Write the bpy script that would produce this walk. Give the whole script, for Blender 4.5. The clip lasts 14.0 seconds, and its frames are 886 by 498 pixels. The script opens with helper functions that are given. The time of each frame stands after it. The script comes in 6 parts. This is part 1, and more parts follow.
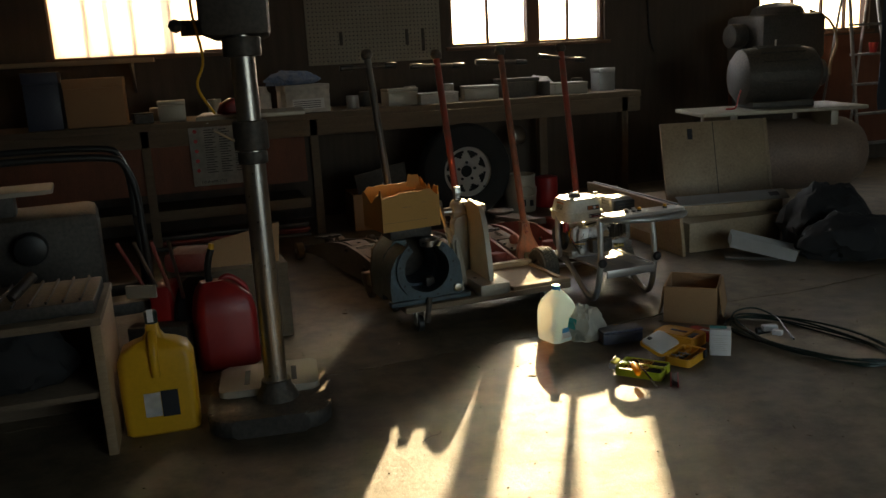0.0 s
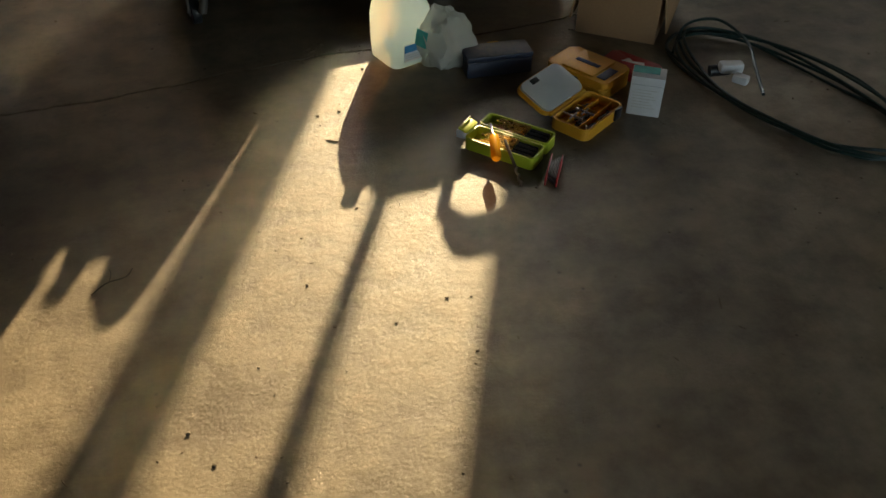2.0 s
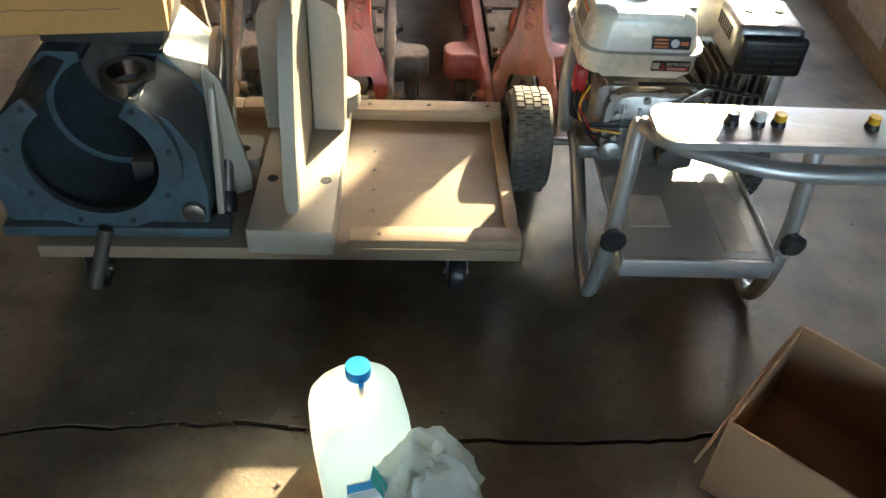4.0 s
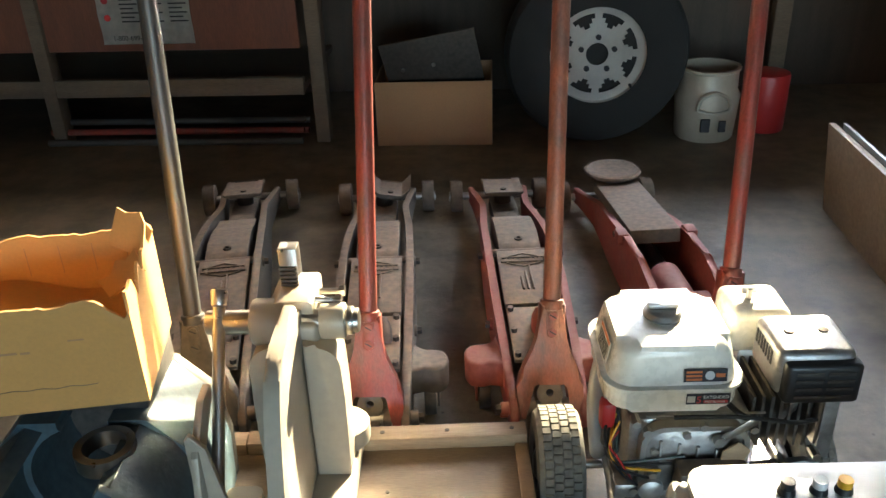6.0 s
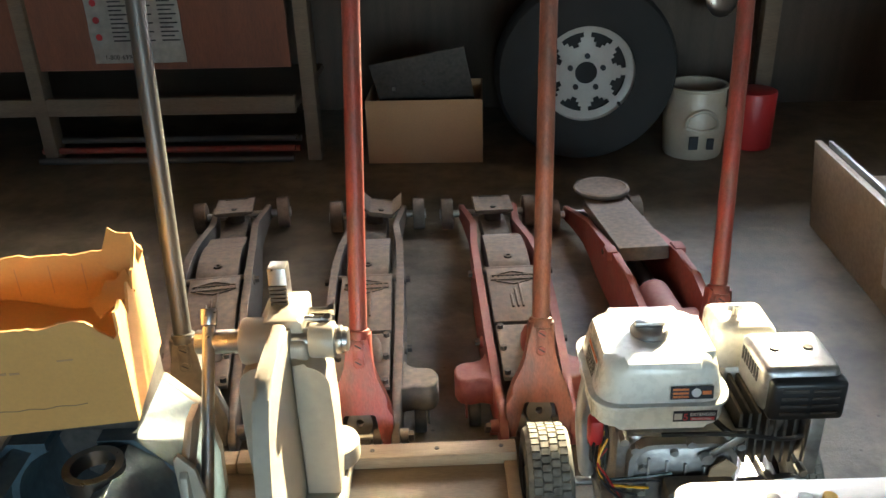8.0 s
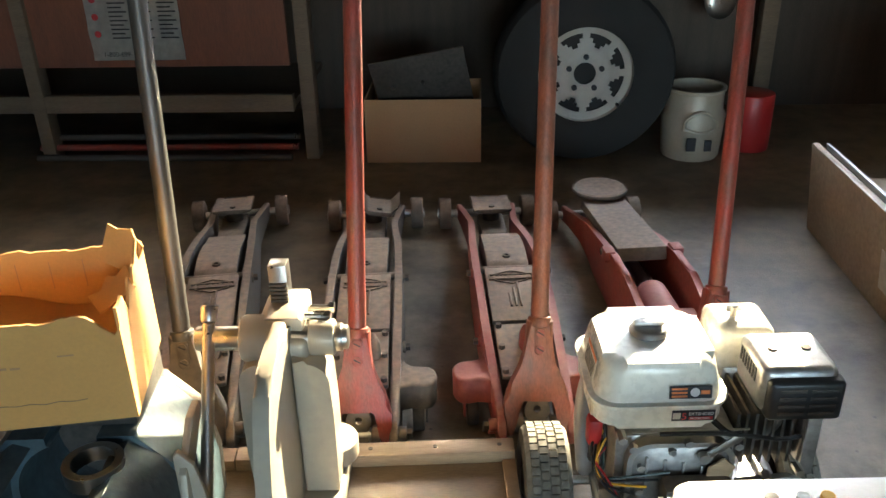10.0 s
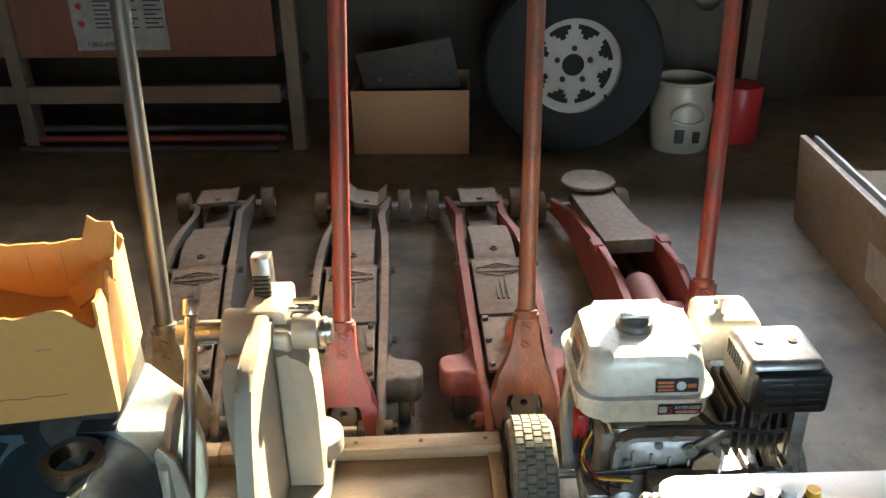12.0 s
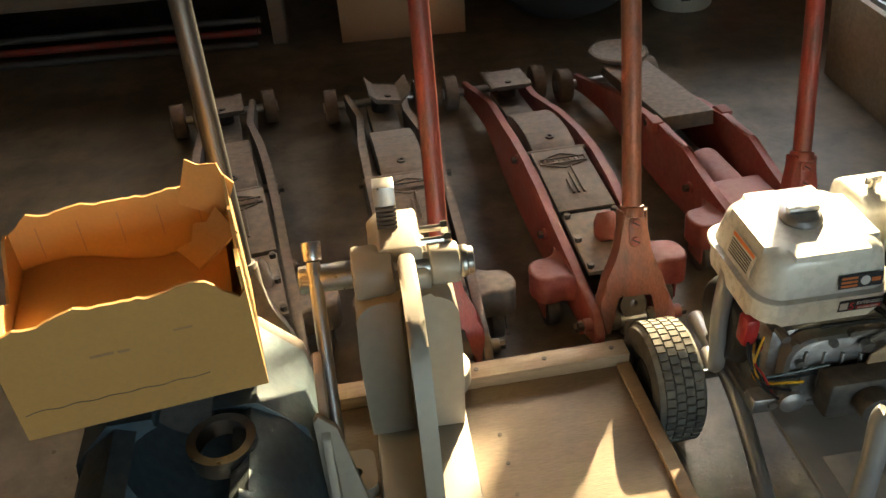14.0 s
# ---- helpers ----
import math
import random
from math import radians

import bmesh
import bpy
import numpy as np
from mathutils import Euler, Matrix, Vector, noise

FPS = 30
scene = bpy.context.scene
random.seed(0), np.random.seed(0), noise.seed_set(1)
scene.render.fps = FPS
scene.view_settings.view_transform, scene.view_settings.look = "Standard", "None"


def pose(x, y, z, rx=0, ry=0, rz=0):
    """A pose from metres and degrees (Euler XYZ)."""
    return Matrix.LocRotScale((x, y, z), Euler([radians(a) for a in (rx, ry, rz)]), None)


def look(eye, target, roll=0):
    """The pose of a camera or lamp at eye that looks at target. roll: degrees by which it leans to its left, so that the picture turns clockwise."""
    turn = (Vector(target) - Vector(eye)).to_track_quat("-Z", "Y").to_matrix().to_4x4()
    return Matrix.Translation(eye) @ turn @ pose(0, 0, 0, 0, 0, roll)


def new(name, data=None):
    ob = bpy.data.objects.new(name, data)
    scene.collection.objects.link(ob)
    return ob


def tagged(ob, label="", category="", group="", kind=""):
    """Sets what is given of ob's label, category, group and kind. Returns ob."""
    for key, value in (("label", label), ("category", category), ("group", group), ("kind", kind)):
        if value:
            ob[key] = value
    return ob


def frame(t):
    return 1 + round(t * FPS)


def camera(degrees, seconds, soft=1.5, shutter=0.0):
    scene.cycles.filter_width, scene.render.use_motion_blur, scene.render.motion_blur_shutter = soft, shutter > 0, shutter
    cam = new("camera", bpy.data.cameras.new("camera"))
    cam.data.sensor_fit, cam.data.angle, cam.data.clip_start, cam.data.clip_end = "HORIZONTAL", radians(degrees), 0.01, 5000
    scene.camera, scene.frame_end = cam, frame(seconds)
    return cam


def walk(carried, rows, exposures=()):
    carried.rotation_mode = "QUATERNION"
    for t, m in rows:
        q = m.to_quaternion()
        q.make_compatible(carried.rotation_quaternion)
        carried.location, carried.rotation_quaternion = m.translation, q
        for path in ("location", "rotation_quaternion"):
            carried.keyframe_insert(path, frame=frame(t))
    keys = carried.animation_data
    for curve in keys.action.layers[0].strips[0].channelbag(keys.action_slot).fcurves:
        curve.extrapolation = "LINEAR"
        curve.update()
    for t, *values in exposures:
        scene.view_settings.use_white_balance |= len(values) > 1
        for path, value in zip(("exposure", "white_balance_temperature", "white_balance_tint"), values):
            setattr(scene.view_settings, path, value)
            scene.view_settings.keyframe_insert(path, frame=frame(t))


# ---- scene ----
cam = camera(55.6, 14.0)
PATH = [
    (0, (-1.014, 0.441, 1.363), (-0.457, 2.31, 0.916), -3.1),
    (0.5, (-0.844, 0.661, 1.324), (-0.32, 2.475, 0.666), -2.7),
    (1, (-0.569, 0.989, 1.3), (0.051, 2.667, 0.404), -1.6),
    (1.5, (-0.242, 1.333, 1.286), (0.266, 2.851, 0.087), -1.2),
    (2, (-0.008, 1.732, 1.25), (0.467, 3.166, -0.061), 0.7),
    (2.5, (0.258, 2.088, 1.202), (0.649, 3.503, -0.156), 0.9),
    (3, (0.439, 2.472, 1.23), (0.688, 3.845, -0.204), 4.9),
    (3.3, (0.521, 2.755, 1.241), (0.74, 4.123, -0.202), 4.9),
    (3.4, (0.577, 2.832, 1.236), (0.735, 4.207, -0.207), 4.4),
    (3.5, (0.566, 2.886, 1.246), (0.775, 4.273, -0.18), 5.3),
    (3.7, (0.573, 3.01, 1.251), (0.805, 4.408, -0.161), 7.6),
    (4, (0.705, 3.175, 1.251), (0.726, 4.667, -0.081), 3.8),
    (4.2, (0.746, 3.266, 1.255), (0.664, 4.784, -0.045), 2.2),
    (6.3, (0.786, 3.459, 1.369), (0.674, 5.243, 0.473), -2.3),
    (6.5, (0.792, 3.461, 1.37), (0.687, 5.247, 0.475), -2.4),
    (7, (0.79, 3.457, 1.371), (0.716, 5.237, 0.462), -1.9),
    (7.5, (0.787, 3.45, 1.372), (0.71, 5.24, 0.482), -1.8),
    (8, (0.785, 3.447, 1.372), (0.681, 5.237, 0.486), -1.9),
    (8.5, (0.783, 3.445, 1.373), (0.659, 5.24, 0.5), -2.1),
    (9, (0.779, 3.441, 1.372), (0.672, 5.234, 0.492), -1.8),
    (11.5, (0.776, 3.45, 1.369), (0.691, 5.238, 0.478), -1.0),
    (12, (0.784, 3.457, 1.365), (0.715, 5.239, 0.462), -1.0),
    (12.5, (0.781, 3.466, 1.396), (0.711, 5.244, 0.483), -1.8),
    (13, (0.753, 3.478, 1.387), (0.668, 5.243, 0.45), -1.3),
    (13.5, (0.63, 3.545, 1.362), (0.54, 5.263, 0.342), -1.6),
    (14, (0.42, 3.661, 1.353), (0.507, 5.284, 0.188), -4.1),
]
walk(cam, [(t, look(eye, target, roll)) for t, eye, target, roll in PATH],
     [(0, 1.1, 6900, 10), (0.7, 1.5, 6900, 10), (1.6, 1.4, 6800, 10), (2.4, 1.55, 6500, 9), (3.0, 2.35, 6100, 8), (3.5, 2.85, 5900, 8), (4.2, 2.95, 5700, 8), (6.3, 3.2, 5700, 7), (13.0, 3.2, 5800, 7), (13.6, 2.95, 6200, 8), (14.0, 2.6, 6400, 8)])

# ---- light ----
SUN_EL = radians(19.7)
SUN_DIR = Vector((0.478, 1.0, 1.1084 * math.tan(SUN_EL))).normalized()
world = bpy.data.worlds.new("sky")
scene.world = world
world.use_nodes = True
wn = world.node_tree.nodes
sky = wn.new("ShaderNodeTexSky")
sky.sky_type, sky.sun_disc = "NISHITA", False
sky.sun_elevation, sky.sun_rotation = SUN_EL, math.atan2(0.478, 1.0)
world.node_tree.links.new(sky.outputs[0], wn["Background"].inputs[0])
wn["Background"].inputs[1].default_value = 0.15
sun = new("sun", bpy.data.lights.new("sun", "SUN"))
sun.data.energy, sun.data.angle, sun.data.color = 5.0, radians(0.6), (1.0, 0.79, 0.46)
sun.matrix_world = look(SUN_DIR * 30, (0, 0, 0))

# soft sky-coloured fill lamp, added at an unseen opening behind the camera
lamp = new("door_light", bpy.data.lights.new("door_light", "AREA"))
lamp.data.shape, lamp.data.size, lamp.data.size_y, lamp.data.energy, lamp.data.color = "RECTANGLE", 3.4, 2.2, 14, (0.7, 0.89, 1.0)
lamp.matrix_world = look((2.4, -2.66, 1.2), (1.8, 3, 1.1))
# the sky's light in the window openings
for wx, wz, ww, wh, watts in ((-1.26, 1.97, 1.3, 0.9, 3), (2.2, 2.0, 1.5, 1.15, 10.5), (5.45, 1.93, 1.35, 1.0, 4)):
    lamp = new("window_light", bpy.data.lights.new("window_light", "AREA"))
    lamp.data.shape, lamp.data.size, lamp.data.size_y, lamp.data.energy, lamp.data.color = "RECTANGLE", ww, wh, watts, (0.86, 0.93, 1.0)
    lamp.matrix_world = look((wx, 8.19, wz + 0.03), (wx, 0, wz - 2))


# ---- materials ----
def node_mat(name):
    m = bpy.data.materials.new(name)
    m.use_nodes = True
    return m, m.node_tree.nodes, m.node_tree.links, m.node_tree.nodes["Principled BSDF"]


def mat(name, color, rough=0.6, metal=0.0, second=None, scale=6.0, amount=0.5, bump=0.15, fine=60.0,
        dust=0.0, dust_color=(0.33, 0.25, 0.17), stretch=(1, 1, 1), vary=0.0, coat=0.0, grain=0.45):
    """A worn surface: two scales of noise between two colours, fine relief, dust on upward faces."""
    m, n, l, b = node_mat(name)
    tc = n.new("ShaderNodeTexCoord")
    mp = n.new("ShaderNodeMapping")
    mp.inputs["Scale"].default_value = stretch
    l.new(tc.outputs["Object"], mp.inputs[0])
    big, small = n.new("ShaderNodeTexNoise"), n.new("ShaderNodeTexNoise")
    for t, s, d in ((big, scale, 6), (small, fine, 4)):
        t.inputs["Scale"].default_value, t.inputs["Detail"].default_value = s, d
        l.new(mp.outputs[0], t.inputs["Vector"])
    ramp = n.new("ShaderNodeMapRange")
    ramp.inputs[1].default_value, ramp.inputs[2].default_value = 0.5 - 0.2, 0.5 + 0.25
    ramp.inputs[4].default_value = amount
    l.new(big.outputs[0], ramp.inputs[0])
    mix = n.new("ShaderNodeMix")
    mix.data_type = "RGBA"
    second = second or tuple(c * 0.5 for c in color)
    mix.inputs[6].default_value, mix.inputs[7].default_value = (*color, 1), (*second, 1)
    l.new(ramp.outputs[0], mix.inputs[0])
    fm = n.new("ShaderNodeMix")
    fm.data_type, fm.blend_type = "RGBA", "MULTIPLY"
    fm.inputs[0].default_value = grain
    l.new(mix.outputs[2], fm.inputs[6])
    fr = n.new("ShaderNodeMapRange")
    fr.inputs[1].default_value, fr.inputs[2].default_value, fr.inputs[3].default_value, fr.inputs[4].default_value = 0.3, 0.7, 0.55, 1.25
    l.new(small.outputs[0], fr.inputs[0])
    l.new(fr.outputs[0], fm.inputs[7])
    out = fm.outputs[2]
    if vary:
        info, hsv = n.new("ShaderNodeObjectInfo"), n.new("ShaderNodeHueSaturation")
        vr = n.new("ShaderNodeMapRange")
        vr.inputs[3].default_value, vr.inputs[4].default_value = 1 - vary, 1 + vary
        l.new(info.outputs["Random"], vr.inputs[0])
        l.new(vr.outputs[0], hsv.inputs["Value"])
        l.new(out, hsv.inputs["Color"])
        out = hsv.outputs[0]
    rsrc = None
    if dust:
        geo, sep = n.new("ShaderNodeNewGeometry"), n.new("ShaderNodeSeparateXYZ")
        l.new(geo.outputs["Normal"], sep.inputs[0])
        up = n.new("ShaderNodeMapRange")
        up.inputs[1].default_value, up.inputs[2].default_value, up.inputs[3].default_value, up.inputs[4].default_value = 0.1, 0.9, dust * 0.25, dust
        l.new(sep.outputs[2], up.inputs[0])
        mul = n.new("ShaderNodeMath")
        mul.operation = "MULTIPLY"
        l.new(up.outputs[0], mul.inputs[0])
        l.new(fr.outputs[0], mul.inputs[1])
        mul.use_clamp = True
        dm = n.new("ShaderNodeMix")
        dm.data_type = "RGBA"
        dm.inputs[7].default_value = (*dust_color, 1)
        l.new(mul.outputs[0], dm.inputs[0])
        l.new(out, dm.inputs[6])
        out = dm.outputs[2]
        rr = n.new("ShaderNodeMapRange")
        rr.inputs[3].default_value, rr.inputs[4].default_value = rough, 0.95
        l.new(mul.outputs[0], rr.inputs[0])
        rsrc = rr.outputs[0]
    l.new(out, b.inputs["Base Color"])
    if rsrc is None:
        rr = n.new("ShaderNodeMapRange")
        rr.inputs[3].default_value, rr.inputs[4].default_value = max(0.03, rough - 0.12), min(1, rough + 0.12)
        l.new(small.outputs[0], rr.inputs[0])
        rsrc = rr.outputs[0]
    l.new(rsrc, b.inputs["Roughness"])
    b.inputs["Metallic"].default_value = metal
    b.inputs["Coat Weight"].default_value = coat
    if bump:
        bp = n.new("ShaderNodeBump")
        bp.inputs["Strength"].default_value, bp.inputs["Distance"].default_value = bump, 0.004
        l.new(small.outputs[0], bp.inputs["Height"])
        l.new(bp.outputs[0], b.inputs["Normal"])
    return m


def concrete():
    m, n, l, b = node_mat("worn_concrete")
    tc = n.new("ShaderNodeTexCoord")
    def noise_at(s, d, rough=0.55):
        t = n.new("ShaderNodeTexNoise")
        t.inputs["Scale"].default_value, t.inputs["Detail"].default_value, t.inputs["Roughness"].default_value = s, d, rough
        l.new(tc.outputs["Object"], t.inputs["Vector"])
        return t
    big, mid, fine = noise_at(0.9, 6), noise_at(7, 9, 0.65), noise_at(130, 5, 0.7)
    cr = n.new("ShaderNodeValToRGB")
    e = cr.color_ramp.elements
    e[0].position, e[0].color = 0.28, (0.1, 0.077, 0.049, 1)
    e[1].position, e[1].color = 0.72, (0.32, 0.258, 0.172, 1)
    l.new(big.outputs[0], cr.inputs[0])
    cr2 = n.new("ShaderNodeValToRGB")
    e = cr2.color_ramp.elements
    e[0].position, e[0].color = 0.36, (0.42, 0.37, 0.31, 1)
    e[1].position, e[1].color = 0.62, (1.1, 1.08, 1.05, 1)
    l.new(mid.outputs[0], cr2.inputs[0])
    mx = n.new("ShaderNodeMix")
    mx.data_type, mx.blend_type = "RGBA", "MULTIPLY"
    mx.inputs[0].default_value = 0.8
    l.new(cr.outputs[0], mx.inputs[6])
    l.new(cr2.outputs[0], mx.inputs[7])
    # small pits
    vor = n.new("ShaderNodeTexVoronoi")
    vor.inputs["Scale"].default_value = 11
    l.new(tc.outputs["Object"], vor.inputs["Vector"])
    pit = n.new("ShaderNodeMapRange")
    pit.inputs[1].default_value, pit.inputs[2].default_value, pit.inputs[3].default_value, pit.inputs[4].default_value = 0.02, 0.07, 0.35, 1.0
    l.new(vor.outputs["Distance"], pit.inputs[0])
    mp = n.new("ShaderNodeMix")
    mp.data_type, mp.blend_type = "RGBA", "MULTIPLY"
    mp.inputs[0].default_value = 0.8
    l.new(mx.outputs[2], mp.inputs[6])
    l.new(pit.outputs[0], mp.inputs[7])
    l.new(mp.outputs[2], b.inputs["Base Color"])
    rr = n.new("ShaderNodeMapRange")
    rr.inputs[3].default_value, rr.inputs[4].default_value = 0.38, 0.75
    l.new(mid.outputs[0], rr.inputs[0])
    l.new(rr.outputs[0], b.inputs["Roughness"])
    add = n.new("ShaderNodeMath")
    add.operation = "MULTIPLY_ADD"
    add.inputs[1].default_value = 5.0
    l.new(mid.outputs[0], add.inputs[0])
    l.new(fine.outputs[0], add.inputs[2])
    ad2 = n.new("ShaderNodeMath")
    l.new(add.outputs[0], ad2.inputs[0])
    l.new(pit.outputs[0], ad2.inputs[1])
    bp = n.new("ShaderNodeBump")
    bp.inputs["Strength"].default_value, bp.inputs["Distance"].default_value = 0.2, 0.008
    l.new(ad2.outputs[0], bp.inputs["Height"])
    l.new(bp.outputs[0], b.inputs["Normal"])
    return m


def translucent(name, color, through_color, clear=0.2, trans=0.6, gloss=0.08):
    m, n, l, b = node_mat(name)
    out = n["Material Output"]
    b.inputs["Base Color"].default_value = (*color, 1)
    b.inputs["Roughness"].default_value = 0.25
    tr, tp = n.new("ShaderNodeBsdfTranslucent"), n.new("ShaderNodeBsdfTransparent")
    tr.inputs[0].default_value, tp.inputs[0].default_value = (*color, 1), (*through_color, 1)
    m1, m2 = n.new("ShaderNodeMixShader"), n.new("ShaderNodeMixShader")
    m1.inputs[0].default_value, m2.inputs[0].default_value = trans, clear
    l.new(b.outputs[0], m1.inputs[1]), l.new(tr.outputs[0], m1.inputs[2])
    l.new(m1.outputs[0], m2.inputs[1]), l.new(tp.outputs[0], m2.inputs[2])
    l.new(m2.outputs[0], out.inputs[0])
    return m


CONCRETE = concrete()
DIRT = mat("dirt_in_joint", (0.06, 0.045, 0.03), 0.95, bump=0.6)
GRIT = mat("pale_grit", (0.17, 0.13, 0.085), 0.95)
BOARD = mat("dark_wall_boards", (0.10, 0.075, 0.055), 0.85, second=(0.04, 0.03, 0.025), stretch=(6, 6, 0.6), scale=3, vary=0.25)
CEIL = mat("ceiling_boards", (0.12, 0.09, 0.065), 0.9, stretch=(0.5, 5, 5))
BENCHWOOD = mat("old_bench_wood", (0.16, 0.11, 0.07), 0.8, second=(0.07, 0.05, 0.035), stretch=(0.6, 6, 6), scale=5, dust=0.4)
PLY = mat("weathered_plywood", (0.26, 0.185, 0.115), 0.75, second=(0.17, 0.115, 0.075), stretch=(1.0, 9, 9), scale=5, dust=0.2)
PINE = mat("pine_strip", (0.38, 0.26, 0.15), 0.7, second=(0.2, 0.13, 0.075), stretch=(0.8, 12, 12), scale=5, vary=0.15)
WHEELDUST = mat("dusty_iron_wheel", (0.2, 0.155, 0.12), 0.85, second=(0.1, 0.08, 0.06), scale=20, dust=0.3)
CARD = mat("brown_cardboard", (0.42, 0.24, 0.12), 0.85, second=(0.34, 0.19, 0.09), scale=4, bump=0.08, fine=140, vary=0.06, grain=0.15)
CARDLIGHT = mat("torn_cardboard", (0.58, 0.32, 0.1), 0.85, second=(0.47, 0.25, 0.075), scale=3, bump=0.1, fine=160, grain=0.12)
IRONDARK = mat("dark_cast_iron", (0.055, 0.055, 0.055), 0.55, 0.5, scale=9, dust=0.45)
JACKGREY = mat("dusty_grey_paint", (0.10, 0.095, 0.085), 0.6, 0.2, scale=9, dust=0.8, dust_color=(0.3, 0.225, 0.165), grain=0.25)
JACKRED = mat("faded_red_paint", (0.33, 0.042, 0.034), 0.5, 0.1, second=(0.3, 0.12, 0.09), scale=9, amount=0.7, dust=0.45, dust_color=(0.3, 0.19, 0.14))
HANDLERED = mat("scuffed_red_paint", (0.34, 0.048, 0.032), 0.42, 0.1, second=(0.15, 0.075, 0.055), stretch=(4, 4, 1), scale=8, amount=0.9, bump=0.2)
HANDLEBROWN = mat("worn_brown_red_paint", (0.36, 0.11, 0.06), 0.45, 0.2, second=(0.14, 0.09, 0.07), stretch=(4, 4, 1), scale=8, amount=0.95)
STEEL = mat("worn_steel", (0.5, 0.48, 0.45), 0.32, 1.0, second=(0.36, 0.32, 0.26), scale=8, bump=0.02, grain=0.2)
BLACKSTEEL = mat("dark_polished_steel", (0.15, 0.14, 0.13), 0.46, 0.7, second=(0.11, 0.10, 0.085), scale=8, grain=0.1, bump=0)
CASTGREY = mat("grey_cast_paint", (0.40, 0.36, 0.29), 0.38, 0.15, second=(0.3, 0.26, 0.2), scale=5, dust=0.25, bump=0.06, grain=0.15)
BLUEPAINT = mat("chipped_blue_paint", (0.055, 0.105, 0.135), 0.5, 0.1, second=(0.035, 0.045, 0.05), scale=14, amount=0.8, dust=0.15, bump=0.3)
TANK = mat("cream_white_enamel", (0.78, 0.75, 0.66), 0.28, 0.0, second=(0.7, 0.66, 0.56), scale=3, amount=0.4, bump=0.02, coat=0.4, grain=0.1)
ALU = mat("cast_aluminium", (0.52, 0.51, 0.5), 0.42, 0.9, second=(0.2, 0.18, 0.16), scale=14, amount=0.8, bump=0.3)
SILVER = mat("silver_grey_paint", (0.5, 0.5, 0.5), 0.35, 0.6, second=(0.36, 0.35, 0.33), scale=8, amount=0.6, dust=0.15, grain=0.1)
BLACKPL = mat("black_plastic", (0.022, 0.022, 0.022), 0.4, scale=9, bump=0.1)
RUBBER = mat("tyre_rubber", (0.035, 0.033, 0.03), 0.8, scale=9, bump=0.35, dust=0.5, dust_color=(0.42, 0.38, 0.3))
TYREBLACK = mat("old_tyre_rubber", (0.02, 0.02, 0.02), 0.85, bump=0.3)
WHITERIM = mat("white_rim_enamel", (0.75, 0.72, 0.68), 0.35, second=(0.55, 0.5, 0.44), scale=10, amount=0.4, bump=0.05, grain=0.1)
YELLOWPL = mat("yellow_plastic", (0.75, 0.40, 0.015), 0.4, second=(0.62, 0.3, 0.02), scale=5, bump=0.05, grain=0.1)
CASEYEL = mat("amber_yellow_plastic", (0.78, 0.36, 0.02), 0.62, second=(0.66, 0.3, 0.02), scale=6, bump=0.05, grain=0.1)
LIME = mat("lime_plastic", (0.52, 0.58, 0.03), 0.4, second=(0.42, 0.48, 0.03), scale=6, bump=0.05, grain=0.1)
REDPL = mat("red_plastic", (0.40, 0.02, 0.02), 0.4, second=(0.3, 0.02, 0.02), scale=6, bump=0.05, grain=0.1)
BLUEBOX = mat("dark_blue_plastic", (0.03, 0.045, 0.09), 0.45, second=(0.05, 0.06, 0.1), scale=6, dust=0.25, grain=0.1)
WHITEPAPER = mat("white_paper", (0.74, 0.73, 0.72), 0.75, second=(0.62, 0.6, 0.58), scale=5, bump=0.03, grain=0.1)
OLDPAPER = mat("creased_paper", (0.6, 0.56, 0.5), 0.75, second=(0.42, 0.38, 0.33), scale=7, bump=0.15, fine=25)
TEAL = mat("teal_print", (0.06, 0.42, 0.4), 0.6, scale=8, bump=0)
INK = mat("dark_ink", (0.03, 0.03, 0.035), 0.7, bump=0)
BLUEPRINT = mat("blue_label_print", (0.08, 0.35, 0.62), 0.5, bump=0)
ORANGEPRINT = mat("orange_print", (0.75, 0.2, 0.04), 0.5, bump=0)
REDPRINT = mat("red_print", (0.6, 0.05, 0.05), 0.5, bump=0)
BLUECAP = mat("blue_cap_plastic", (0.03, 0.28, 0.62), 0.35, bump=0, grain=0.1)
BRASSBIT = mat("gold_titanium_bits", (0.72, 0.52, 0.16), 0.28, 1.0, scale=20, bump=0.05)
CORDGREEN = mat("dark_green_cord", (0.012, 0.035, 0.028), 0.4, scale=9, bump=0.05)
TANPANEL = mat("tan_steel_panel", (0.40, 0.30, 0.19), 0.5, 0.1, second=(0.26, 0.17, 0.1), scale=4, amount=0.7, dust=0.1)
WINDOWWOOD = mat("window_frame_wood", (0.17, 0.085, 0.045), 0.7, second=(0.1, 0.05, 0.03), stretch=(5, 5, 1))
REDWOOD = mat("reddish_panel", (0.2, 0.07, 0.035), 0.7, second=(0.1, 0.04, 0.025), stretch=(4, 4, 0.6), scale=4)
# the jug's orange through-colour stands in for the caustic glow in its shadow
JUG = translucent("translucent_milk_jug", (0.76, 0.92, 1.0), (1.0, 0.55, 0.2), 0.16, 0.94)
BAG = translucent("thin_plastic_bag", (0.78, 0.8, 0.76), (0.9, 0.92, 0.88), 0.42, 0.45)
SHEET = translucent("plastic_sheeting", (0.85, 0.66, 0.5), (0.9, 0.7, 0.52), 0.1, 0.8)
CLEARLID = translucent("frosted_lid", (0.85, 0.86, 0.84), (0.9, 0.9, 0.88), 0.25, 0.3)
